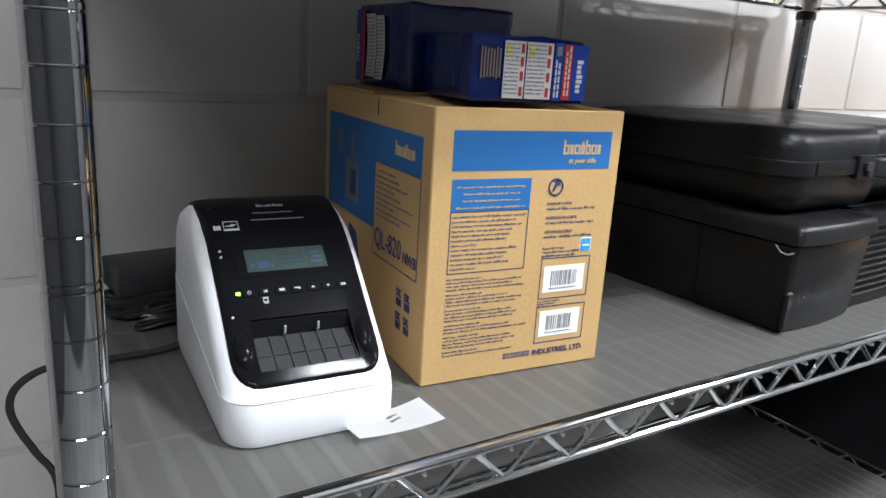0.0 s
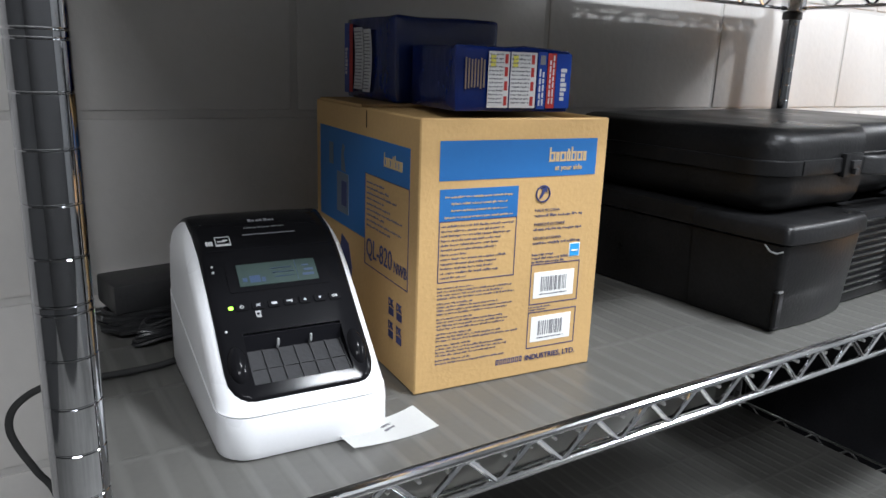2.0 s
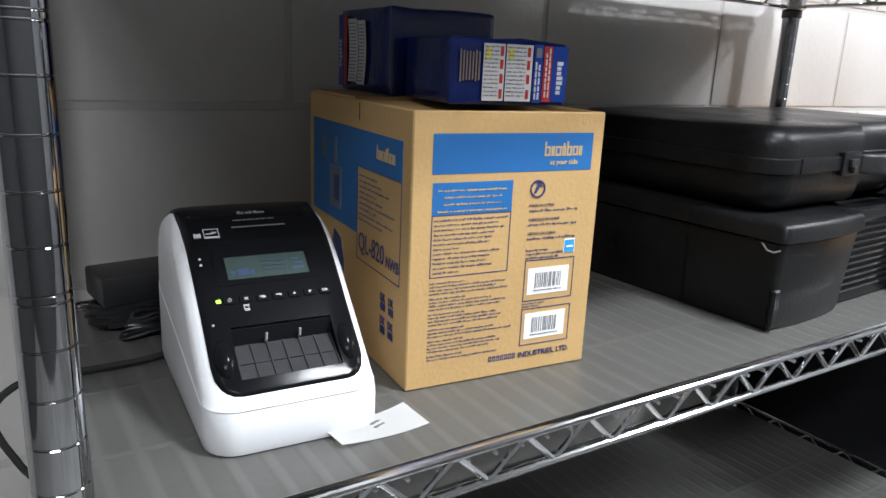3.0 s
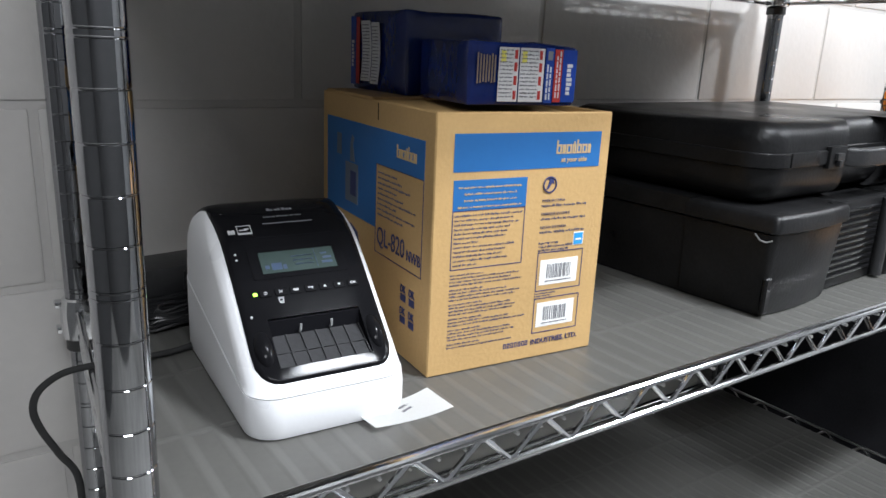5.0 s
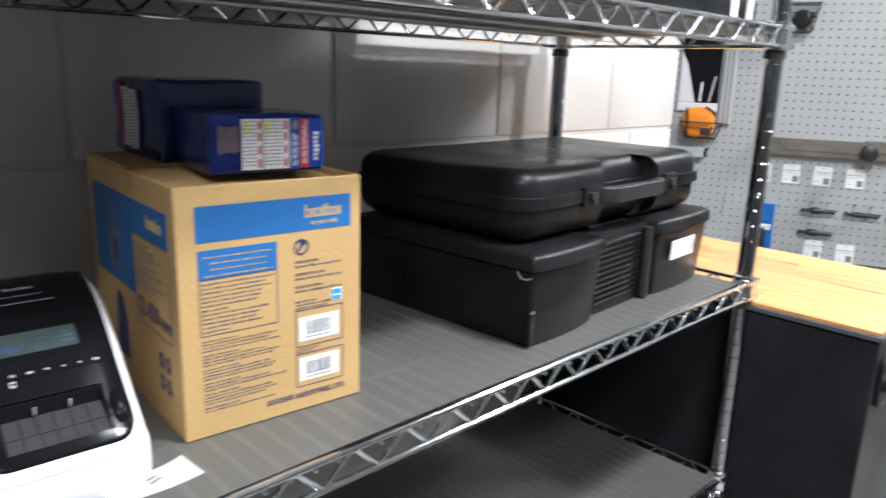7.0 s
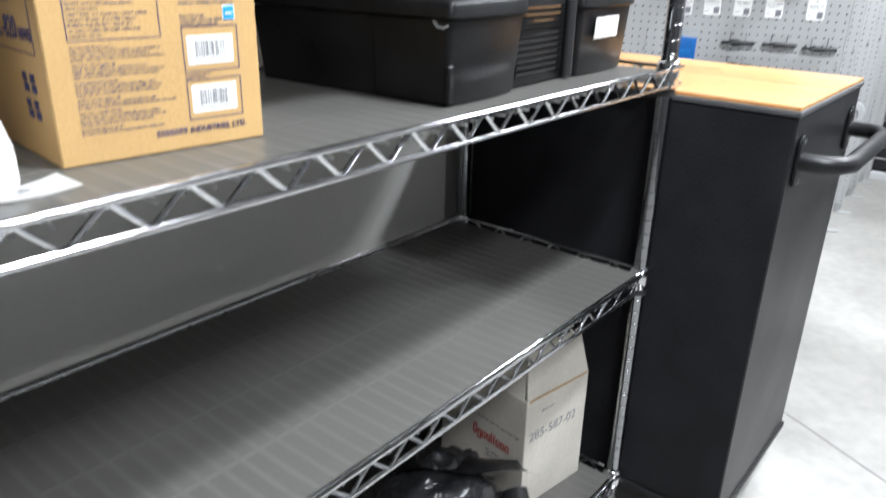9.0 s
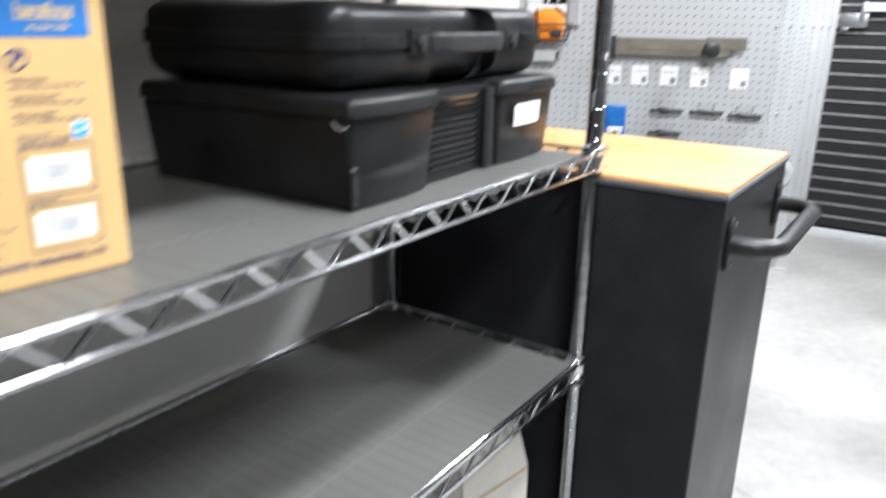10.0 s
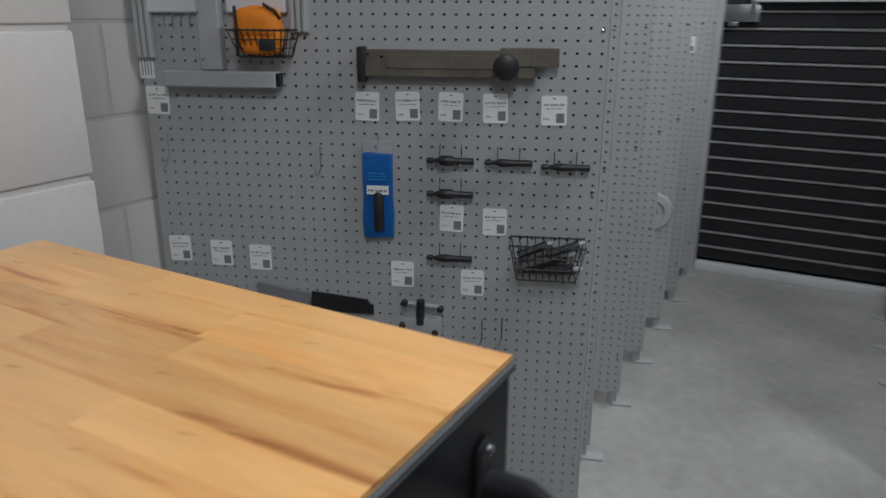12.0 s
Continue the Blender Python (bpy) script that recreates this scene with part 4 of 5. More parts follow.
# ---- tool cases ----
def bowed(x0, x1, front, back, bow, r, grow=0.0):
    """Plan of a block whose front bows out, with round front corners."""
    x0, x1, front = x0 - grow, x1 + grow, front - grow
    pts = []
    for k in range(5):
        a = radians(180 + 90 * k / 4)
        pts.append((x0 + r + r * math.cos(a), front + r + r * math.sin(a)))
    for k in range(1, 6):
        u = k / 6
        pts.append((x0 + r + (x1 - x0 - 2 * r) * u, front - bow * 4 * u * (1 - u)))
    for k in range(5):
        a = radians(270 + 90 * k / 4)
        pts.append((x1 - r + r * math.cos(a), front + r + r * math.sin(a)))
    return pts + [(x1, back), (x0, back)]


def block_between(levels):
    """Levels of (plan, z) joined into one solid."""
    return loft([[(x, y, z) for x, y in plan] for plan, z in levels])


def slim_case():
    """Upper case: clam-shell with a recessed carrying handle."""
    W, D, H = 0.515, 0.315, 0.098
    c = thing("tool_case", pose(0.648, 0.066, TOP + 0.126, 0, 0, 2.2), "closed black plastic clam-shell tool case with recessed handle", "tool case")

    def outline(s):
        pts = [(s, D - s), (s, 0.045 + s)]
        for k in range(1, 6):
            a = radians(180 + 90 * k / 5)
            pts.append((0.042 + (0.042 - s) * math.cos(a), 0.042 + (0.042 - s) * math.sin(a)))
        pts += [(0.185 + s, s), (0.195 + s * 0.6, 0.024 + s), (0.345 - s * 0.6, 0.024 + s), (0.355 - s, s)]
        for k in range(6):
            a = radians(270 + 90 * k / 5)
            pts.append((W - 0.042 + (0.042 - s) * math.cos(a), 0.042 + (0.042 - s) * math.sin(a)))
        return pts + [(W - s, 0.045 + s), (W - s, D - s)]
    soft = [(0.0 if k == 0 else 1 - math.cos(radians(18 * k)), math.sin(radians(18 * k))) for k in range(6)]
    low = [(outline(0.002 + 0.030 * (1 - sn)), 0.030 * cs) for cs, sn in soft] + [(outline(0.0015), 0.052)]
    part("lower_shell", block_between(low), M_CASE, c, smooth=50)
    lid = [(outline(0.0015), 0.0545)] + [(outline(0.002 + 0.024 * cs), H - 0.024 + 0.024 * sn) for cs, sn in soft]
    part("lid", block_between(lid), M_CASE, c, "dusty lid", smooth=50)
    part("rim", block_between([(outline(0.0), 0.045), (outline(-0.0018), 0.0462), (outline(-0.0018), 0.0618), (outline(0.0), 0.063)]), M_CASE, c, smooth=30)
    for x in (0.152, 0.388):
        l = part("latch", box((x - 0.020, -0.0055, 0.040), (x + 0.020, 0.002, 0.068), 0.002), M_CASE, c)
        part("latch_tab", box((x - 0.009, -0.0100, 0.050), (x + 0.009, -0.004, 0.060), 0.002), M_BLACK, l)
        part("latch_tab", box((x - 0.004, -0.0110, 0.043), (x + 0.004, -0.004, 0.051), 0.0015), M_BLACK, l)
    grip = [(0.184, 0.003), (0.192, -0.013), (0.206, -0.019), (0.334, -0.019), (0.348, -0.013), (0.356, 0.003), (0.340, 0.003), (0.334, -0.004), (0.206, -0.004), (0.200, 0.003)]
    part("handle", prism(grip, 0.040, 0.064, "z", 0.004, 3), M_BLACK, c, "moulded carrying handle", None, 50)
    for x in (0.046, 0.420):
        part("rib_plate", box((x, -0.0034, 0.046), (x + 0.066, 0.001, 0.063), 0.0012), M_CASE, c)


def deep_case():
    """Lower case: two bowed front blocks with a ribbed recess between them."""
    W, D, H = 0.525, 0.345, 0.126
    c = thing("tool_case", pose(0.640, 0.036, TOP, 0, 0, 3.2), "deep black plastic tool case with ribbed front and white label", "tool case")
    zl = 0.101
    for x0, x1 in ((0.0, 0.170), (0.338, W)):
        part("front_block", block_between([(bowed(x0 + 0.008, x1 - 0.010, 0.010, 0.12, 0.005, 0.007), 0.001), (bowed(x0 + 0.006, x1 - 0.008, 0.008, 0.12, 0.005, 0.008), 0.006),
                                           (bowed(x0, x1, 0.002, 0.12, 0.006, 0.009), zl)]), M_CASE, c, smooth=40)
        part("lid_block", block_between([(bowed(x0, x1, 0.0, 0.12, 0.006, 0.009, 0.001), zl + 0.0015), (bowed(x0, x1, 0.0, 0.12, 0.006, 0.009, 0.0035), zl + 0.0035),
                                         (bowed(x0, x1, 0.0, 0.12, 0.006, 0.009, 0.0025), H - 0.007), (bowed(x0, x1, 0.0, 0.12, 0.006, 0.009, 0.0), H - 0.0025),
                                         (bowed(x0, x1, 0.0, 0.12, 0.006, 0.009, -0.004), H - 0.0008)]), M_CASE, c, smooth=40)
    part("shell", block_between([(bowed(0.010, W - 0.010, 0.118, D - 0.008, 0, 0.001), 0.001), (bowed(0.002, W - 0.002, 0.118, D, 0, 0.001), zl)]), M_CASE, c, smooth=0)
    part("lid", prism([(0.116, zl + 0.0015), (0.116, H), (D - 0.008, H), (D + 0.002, H - 0.012), (D + 0.002, zl + 0.0015)], -0.002, W + 0.002, "x", 0.005, 2), M_CASE, c)
    part("grille_panel", box((0.165, 0.020, 0.001), (0.342, 0.12, H - 0.006), 0.004), M_CASE, c)
    for k in range(11):
        part("rib", prism([(0.021, 0.0), (0.0165, 0.001), (0.0155, 0.0045), (0.021, 0.0055)], 0.178, 0.306, "x"), M_DOME, c, "", pose(0, 0, 0.016 + 0.0088 * k), smooth=0)
    part("hinge_post", tube([(0.324, 0.014, 0.004), (0.324, 0.014, H - 0.010)], 0.009, 12), M_BLACK, c)
    s = part("sticker", box((0.370, -0.0088, 0.058), (0.452, -0.0072, 0.089)), M_PAPER, c, "white printed sticker", pose(0, 0.004, 0, 2.5, 0, 0), smooth=0)
    g, rng = bmesh.new(), random.Random(4)
    for k in range(3):
        words(g, 0.378, 0.428, 0.066 + 0.007 * k, 0.002, rng, -0.0093)
    flat(g, 0.435, 0.068, 0.448, 0.082, -0.0093)
    tagged(part("printing", g, M_FAINT, s, smooth=0), kind="stuff")
    part("hook", tube([(-0.001, 0.026, zl - 0.001), (-0.003, 0.018, zl - 0.007), (-0.003, 0.010, zl - 0.008), (-0.001, 0.004, zl - 0.005)], 0.0011, 6), M_GREYMET, c, "bent wire hook")
    part("corner_guard", box((0.0015, 0.003, 0.006), (0.014, 0.010, 0.050), 0.002, 1), M_CASE, c)


deep_case()
slim_case()

# case on the upper shelf
upper = thing("tool_case", pose(0.818, 0.032, MATS[3], 0, 0, 0), "black hard case standing on the upper shelf", "tool case")
part("lower_shell", box((0, 0, 0), (0.36, 0.30, 0.05), 0.014, 3), M_CASE, upper)
part("lid", box((0, 0, 0.052), (0.36, 0.30, 0.11), 0.014, 3), M_CASE, upper)
for x in (0.262, 0.318):
    part("sticker", box((x, -0.0012, 0.012), (x + 0.022, 0, 0.05)), M_PAPER, upper, "white sticker", smooth=0)
part("latch", box((0.10, -0.008, 0.035), (0.14, 0.002, 0.07), 0.003), M_BLACK, upper)
part("handle", tube([(0.15, 0, 0.05), (0.155, -0.02, 0.05), (0.205, -0.02, 0.05), (0.21, 0, 0.05)], 0.007, 8), M_BLACK, upper)


# ---- things on the bottom shelf ----
def white_carton():
    W, D, H = 0.185, 0.235, 0.25
    c = thing("cardboard_box", pose(0.962, 0.088, MATS[0], 0, 0, -9), "worn white cardboard box with red lettering, flaps open", "box")
    t = 0.004
    part("body", wobble(open_carton(W, D, H, t), 0.002, 8, 0.004), M_WCARD, c)
    part("flap", prism([(0.002, 0), (W - 0.002, 0), (W - 0.012, 0.095), (0.02, 0.095)], 0, 0.003, "y"), M_WCARD, c, "raised front flap", pose(0, 0.001, H, -14, 0, 0))
    part("flap", prism([(0.01, 0), (D - 0.01, 0), (D - 0.03, 0.085), (0.03, 0.085)], 0, 0.003, "y"), M_WCARD, c, "raised side flap", pose(0.001, D, H, -20, 0, -90))
    part("flap", prism([(0.002, 0), (W - 0.002, 0), (W - 0.012, 0.09), (0.02, 0.09)], 0, 0.003, "y"), M_WCARD, c, "", pose(0, D - 0.004, H, 8, 0, 0))
    part("fold_wear", box((0.006, -0.0009, H - 0.003), (W - 0.006, 0.0, H + 0.0012), 0.0003, 1), M_CARDIN, c, "brown worn fold", smooth=0)
    rng = random.Random(6)
    red, ink = bmesh.new(), bmesh.new()
    x = D - 0.138
    for k, h in enumerate((0.022, 0.014, 0.014, 0.014, 0.021, 0.019, 0.014, 0.014, 0.014)):
        w = 0.0105 if k not in (4, 5) else 0.0045
        z0 = 0.112 - (0.007 if k == 1 else 0)
        if k in (4, 5):
            flat(red, x, z0, x + 0.0035, 0.112 + h * 1.15, -0.0006)
        else:
            frame_lines(red, x, z0, x + w, 0.112 + h * 1.1, 0.0031, -0.0006)
        x += w + 0.0022
    words(ink, D - 0.13, D - 0.015, 0.158, 0.006, rng)
    for k in range(2):
        words(ink, D - 0.10, D - 0.03, 0.088 - 0.011 * k, 0.005, rng)
    part("printing", red, M_RED, c, "red maker's mark", pose(0, D, 0, 0, 0, -90), smooth=0)
    part("printing", ink, M_GREYINK, c, "", pose(0, D, 0, 0, 0, -90), smooth=0)
    g = bmesh.new()
    lettering(g, "285-587-02", 0.029, 0.012, 0.155, stretch=1.05)
    words(g, 0.03, 0.08, 0.212, 0.006, rng)
    tagged(part("handwriting", g, M_GREYINK, c, "", None, smooth=0), kind="stuff")


white_carton()


def vinyl_bag():
    """A slumped bag with sharp creases and a folded sheet on its shoulder."""
    b = bmesh.new()
    bmesh.ops.create_icosphere(b, subdivisions=5, radius=1)
    for v in b.verts:
        n = v.co.normalized()
        fold = 1 - abs(noise.noise(Vector((n.x * 3.2, n.y * 3.2, n.z * 1.4)) + Vector((4, 1, 7))))
        crease = 1 - abs(noise.noise(Vector((n.x * 5.0, n.y * 5.0, n.z * 2.0)) + Vector((1, 9, 2))))
        lump = noise.noise(n * 1.7 + Vector((2, 5, 3)))
        s = 0.82 + 0.13 * fold ** 3 + 0.035 * crease ** 4 + 0.18 * lump
        v.co = Vector((n.x * 0.145 * s, n.y * 0.115 * s, max(0.001, 0.098 + n.z * 0.108 * s)))
    bag = tagged(part("vinyl_bag", b, M_BAG, None, "", pose(0.765, 0.145, MATS[0]), 60), "crumpled shiny black vinyl bag on the bottom shelf", "bag")
    sheet = bmesh.new()
    rows = []
    for i in range(13):
        u = i / 12
        c = Vector((-0.05 + 0.19 * u, 0.06 - 0.16 * u, 0.200 - 0.03 * u - 0.09 * max(0.0, u - 0.75) ** 1.5))
        rows.append([sheet.verts.new(c + Vector((0.03, 0.045, -0.02)) * (w - 0.5) * 1.6 + Vector((0, 0, 0.006 * math.sin(9 * u + 4 * w)))) for w in (0, 0.33, 0.66, 1)])
    for a, q in zip(rows, rows[1:]):
        for j in range(3):
            sheet.faces.new((a[j], q[j], q[j + 1], a[j + 1]))
    bmesh.ops.solidify(sheet, geom=list(sheet.faces), thickness=0.006)
    part("flap", sheet, M_BAG, bag, "black folded flap", None, 60)
    part("strap", tube([(-0.13, 0.01, 0.12), (-0.10, -0.06, 0.165), (-0.02, -0.10, 0.17), (0.06, -0.11, 0.13), (0.10, -0.10, 0.07)], 0.006, 8), M_BAG, bag, "folded shiny strap", None, 60)


vinyl_bag()


def tripod():
    """A folded stand: a jointed leg, a second leg under it and a padded roll with bright rings."""
    t = thing("folded_tripod", pose(0, 0, MATS[0]), "folded black metal tripod lying on the bottom shelf", "tripod")
    a, b = Vector((0.44, 0.245, 0.265)), Vector((0.78, 0.030, 0.085))
    for off, r in ((Vector((0, 0, 0)), 0.010), (Vector((-0.03, -0.05, -0.05)), 0.008)):
        leg = part("leg", tube([a + off, b + off], r, 12), M_BLACK, t, "", None, 60)
        for u in (0.35, 0.62, 0.80):
            c = a + off + (b - a) * u
            d = (b - a).normalized() * 0.016
            part("clamp", tube([c - d, c + d], r * 1.7, 12), M_BLACK, leg, "", None, 40)
            part("ring", tube([c + d, c + d * 1.3], r * 1.45, 12), M_CHROME, leg, "bright steel ring", None, 40)
            part("lever", box((-0.006, -0.004, 0.0), (0.006, 0.004, 0.022), 0.002), M_BLACK, leg, "", pose(*(c + Vector((0, -0.006, r)))))
    c, d = Vector((0.915, 0.075, 0.085)), Vector((0.868, 0.012, 0.030))
    roll = part("grip", tube([c + (d - c) * k / 4 for k in range(5)], 0.026, 18), M_RUBBER, t, "dark grey padded grip", None, 50)
    e = (d - c).normalized()
    for k in range(3):
        part("ring", tube([d + e * (0.004 + 0.011 * k), d + e * (0.010 + 0.011 * k)], 0.019, 16), M_CHROME, roll, "bright steel ring", None, 40)
    part("spigot", tube([d, d + e * 0.036], 0.013, 12), M_BLACK, roll, "", None, 40)


tripod()
bin_b = thing("storage_bin", pose(0.27, 0.06, MATS[0]), "dark blue plastic storage bin", "bin")
part("body", prism([(0.01, 0.0), (0.07, 0.0), (0.075, 0.3), (0.005, 0.3)], 0.02, 0.2, "y", 0.004, 1), M_BLUEPL, bin_b)
part("rim", box((0.001, 0.014, 0.3), (0.079, 0.206, 0.312), 0.004), M_BLUEPL, bin_b)


# ---- wheeled cabinet with a butcher-block top ----
CX0, CX1, CY0, CY1, CZ = 1.206, 1.663, -0.222, 0.425, 0.962
cart = thing("tool_cabinet", pose(0, 0, 0), "black wheeled tool cabinet with a wooden butcher-block top", "cabinet")
part("body", box((CX0 + 0.004, CY0 + 0.004, 0.135), (CX1 - 0.004, CY1, CZ - 0.0165), 0.002, 1), M_STEEL, cart)
part("side_panel", box((CX0 + 0.001, CY0 + 0.006, 0.139), (CX0 + 0.0035, CY1 - 0.004, CZ - 0.019)), M_FELT, cart, "rough black side panel", smooth=0)
part("base_rail", box((CX0 - 0.001, CY0 - 0.001, 0.118), (CX1 + 0.001, CY1, 0.1345), 0.002, 1), M_STEEL, cart)
part("top_tray", box((CX0, CY0, CZ - 0.016), (CX1, CY1, CZ - 0.006), 0.002, 1), M_EDGE, cart, "grey-black metal edge under the top")
top = part("worktop", box((CX0 + 0.003, CY0 + 0.003, CZ - 0.0055), (CX1 - 0.003, CY1 - 0.002, CZ - 0.0035)), M_WOOD, cart, "warm brown butcher-block worktop", smooth=0)
rng = random.Random(21)
x = CX0 + 0.003
while x < CX1 - 0.006:
    w = min(rng.uniform(0.042, 0.062), CX1 - 0.003 - x)
    y = CY0 + 0.003
    while y < CY1 - 0.004:
        l = rng.uniform(0.16, 0.42)
        l = min(l, CY1 - 0.002 - y)
        part("stave", box((-w / 2, -l / 2, -0.0034), (w / 2, l / 2, 0), 0.00015, 1), M_WOOD, top, "", pose(x + w / 2, y + l / 2, CZ), smooth=0)
        y += l
    x += w
HZ = 0.868
hx0, hx1 = CX0 + 0.045, CX1 - 0.055
h = part("handle", tube([(hx0, CY0, HZ), (hx0, CY0 - 0.036, HZ), (hx0 + 0.012, CY0 - 0.056, HZ), (hx0 + 0.04, CY0 - 0.070, HZ), (hx1 - 0.04, CY0 - 0.070, HZ), (hx1 - 0.012, CY0 - 0.056, HZ), (hx1, CY0 - 0.036, HZ), (hx1, CY0, HZ)], 0.0155, 16), M_STEEL, cart, "dark grey tubular push handle", None, 60)
for hx in (hx0, hx1):
    b = part("bracket", prism(rounded(0.034, 0.088, 0.016, 5), -0.006, 0.0, "y", 0.0015, 1), M_STEEL, h, "", pose(hx, CY0 + 0.003, HZ))
    for dz in (-0.034, 0.034):
        part("screw", lathe([(0.0045, 0.0), (0.0045, 0.002), (0.003, 0.003)], 10), M_CHROME, h, "", pose(hx, CY0 - 0.003, HZ + dz, 90, 0, 0))


def caster(x, y, rz):
    m = pose(x, y, 0, 0, 0, rz)
    w = part("caster", lathe([(0.03, -0.018), (0.052, -0.018), (0.06, -0.012), (0.06, 0.012), (0.052, 0.018), (0.03, 0.018)], 24), M_RUBBER, cart, "black rubber caster wheel", m @ pose(0, 0, 0.06, 90, 0, 0))
    part("hub", lathe([(0.03, -0.02), (0.028, 0.0195), (0.01, 0.021)], 16), M_STEEL, w)
    part("axle", lathe([(0.006, -0.028), (0.006, 0.028)], 10), M_CHROME, w)
    f = prism([(-0.026, 0.0), (0.026, 0.0), (0.034, 0.068), (-0.034, 0.068)], -0.0015, 0.0015, "y")
    for s in (-1, 1):
        part("fork", f.copy(), M_STEEL, cart, "", m @ pose(0, s * 0.025, 0.05))
    f.free()
    part("fork_plate", box((-0.036, -0.03, 0.112), (0.036, 0.03, 0.1185), 0.002, 1), M_STEEL, cart, "", m)


for cx, cy, rz in ((CX0 + 0.055, CY0 + 0.075, 70), (CX1 - 0.055, CY0 + 0.075, 20), (CX0 + 0.055, CY1 - 0.075, 0), (CX1 - 0.055, CY1 - 0.075, 0)):
    caster(cx, cy, rz)


# ---- pegboard wings ----
HOLE = 0.0254


def holed_sheet(nx, nz, plain, bm=None):
    """A sheet of pegboard in the x-z plane from x = 0 leftwards, looking to -y; each hole is cut out."""
    verts, faces, r, k = [], [], 0.0032, 8
    for i in range(nx):
        for j in range(nz):
            b = len(verts)
            x, z = -(i + 1) * HOLE, j * HOLE
            verts += [(x, 0, z), (x + HOLE, 0, z), (x + HOLE, 0, z + HOLE), (x, 0, z + HOLE)]
            cx, cz = x + HOLE / 2, z + HOLE / 2
            for q in range(k):
                a = math.pi * (-0.75 + 2 * q / k)
                verts.append((cx + r * math.cos(a), 0, cz + r * math.sin(a)))
            for q in range(k):
                verts.append((verts[b + 4 + q][0], 0.005, verts[b + 4 + q][2]))
            for s in range(4):
                c0, c1 = b + s, b + (s + 1) % 4
                h0, h1, h2 = b + 4 + 2 * s, b + 4 + (2 * s + 1) % k, b + 4 + (2 * s + 2) % k
                faces += [(c0, c1, h1, h0), (c1, h2, h1)]
            for q in range(k):
                faces.append((b + 4 + q, b + 4 + (q + 1) % k, b + 12 + (q + 1) % k, b + 12 + q))
    if plain:
        b = len(verts)
        verts += [(-nx * HOLE - plain, 0, 0), (-nx * HOLE, 0, 0), (-nx * HOLE, 0, nz * HOLE), (-nx * HOLE - plain, 0, nz * HOLE)]
        faces.append((b, b + 1, b + 2, b + 3))
    me = bpy.data.meshes.new("sheet")
    me.from_pydata(verts, [], faces)
    me.materials.append(M_PEG)
    return me


NZ = 80
SHEET_A, SHEET_F = holed_sheet(40, NZ, 0.014), holed_sheet(9, NZ, 0.8)
WIDE = 40 * HOLE + 0.014


def wing(m, me, label, flip=False):
    w = thing("pegboard_panel", m, label, "pegboard", "pegboard wings along the aisle")
    s = 1 if not flip else -1
    sheet = share("sheet", me, w, pose(0, 0, 0.05) @ Matrix.Diagonal((s, 1, 1, 1)))
    wd = WIDE if me is SHEET_A else 9 * HOLE + 0.8
    lo, hi = (-wd, 0.0) if not flip else (0.0, wd)
    # dark sheet put in for the shade inside the hollow panel
    part("hole_shade_sheet", box((lo, 0.006, 0.05), (hi, 0.010, 0.05 + NZ * HOLE)), M_HOLE_SHADE, w, smooth=0)
    part("back_sheet", box((lo, 0.028, 0.05), (hi, 0.033, 0.05 + NZ * HOLE)), M_PEG, w, smooth=0)
    e = box((0.0005, -0.001, 0.045), (0.004, 0.034, 0.055 + NZ * HOLE), 0.0006, 1) if not flip else box((-0.004, -0.001, 0.045), (-0.0005, 0.034, 0.055 + NZ * HOLE), 0.0006, 1)
    part("edge_trim", e, M_GALV, w, "pale metal edge strip")
    part("foot", box((-0.02 if not flip else -0.045, -0.005, 0.0), (0.045 if not flip else 0.02, 0.03, 0.008), 0.002, 1), M_GREYMET, w)
    part("leg", box((lo + 0.05, 0.011, 0.0), (lo + 0.08, 0.027, 0.06)), M_GREYMET, w)
    part("leg", box((-0.03 if not flip else 0.004, 0.011, 0.0), (-0.004 if not flip else 0.03, 0.027, 0.06)), M_GREYMET, w)
    for k in range(6):
        z = 0.18 + 0.34 * k
        part("screw", lathe([(0.005, 0), (0.0045, 0.0015), (0.002, 0.0025)], 10), M_CHROME, w, "", pose(-0.013 if not flip else 0.013, 0, z, 90, 0, 0))
    return w


PEG_M = pose(2.672, 0.029, 0, 0, 0, -68)
board = wing(PEG_M, SHEET_A, "grey pegboard wing hung with tools and white tags")
for k in range(1, 7):
    wing(pose(2.605 + 0.345 * k, 0.075 + 0.0145 * k, 0, 0, 0, -70), SHEET_F, "grey pegboard wing seen edge on")
for k in range(-1, 6):
    wing(pose(2.90 + 0.33 * k, -0.735 + 0.014 * k, 0, 0, 0, -108), SHEET_F, "grey pegboard wing seen edge on", True)


# ---- things hung on the pegboards ----
def hung(name, s, z, label, category, group="", base=None, lift=0.0):
    """An empty on a pegboard face: local x to the right, -y out of the board, z up."""
    return thing(name, (base or PEG_M) @ pose(-s, -lift, z), label, category, group)


def hook(parent, x, z, out=0.03, m=None):
    part("hook", tube([(x, 0.004, z + 0.012), (x, -0.002, z + 0.012), (x, -0.003, z - 0.012), (x, -out, z - 0.014), (x, -out - 0.004, z - 0.008)], 0.0014, 6), M_CHROME, parent)


TAGS = [(0.512, 1.038), (0.422, 1.040), (0.327, 1.040), (0.230, 1.039), (0.105, 1.037), (1.000, 1.042), (0.323, 0.790), (0.225, 0.785), (0.985, 0.688), (0.881, 0.681), (0.784, 0.674), (0.438, 0.649), (0.273, 0.636)]


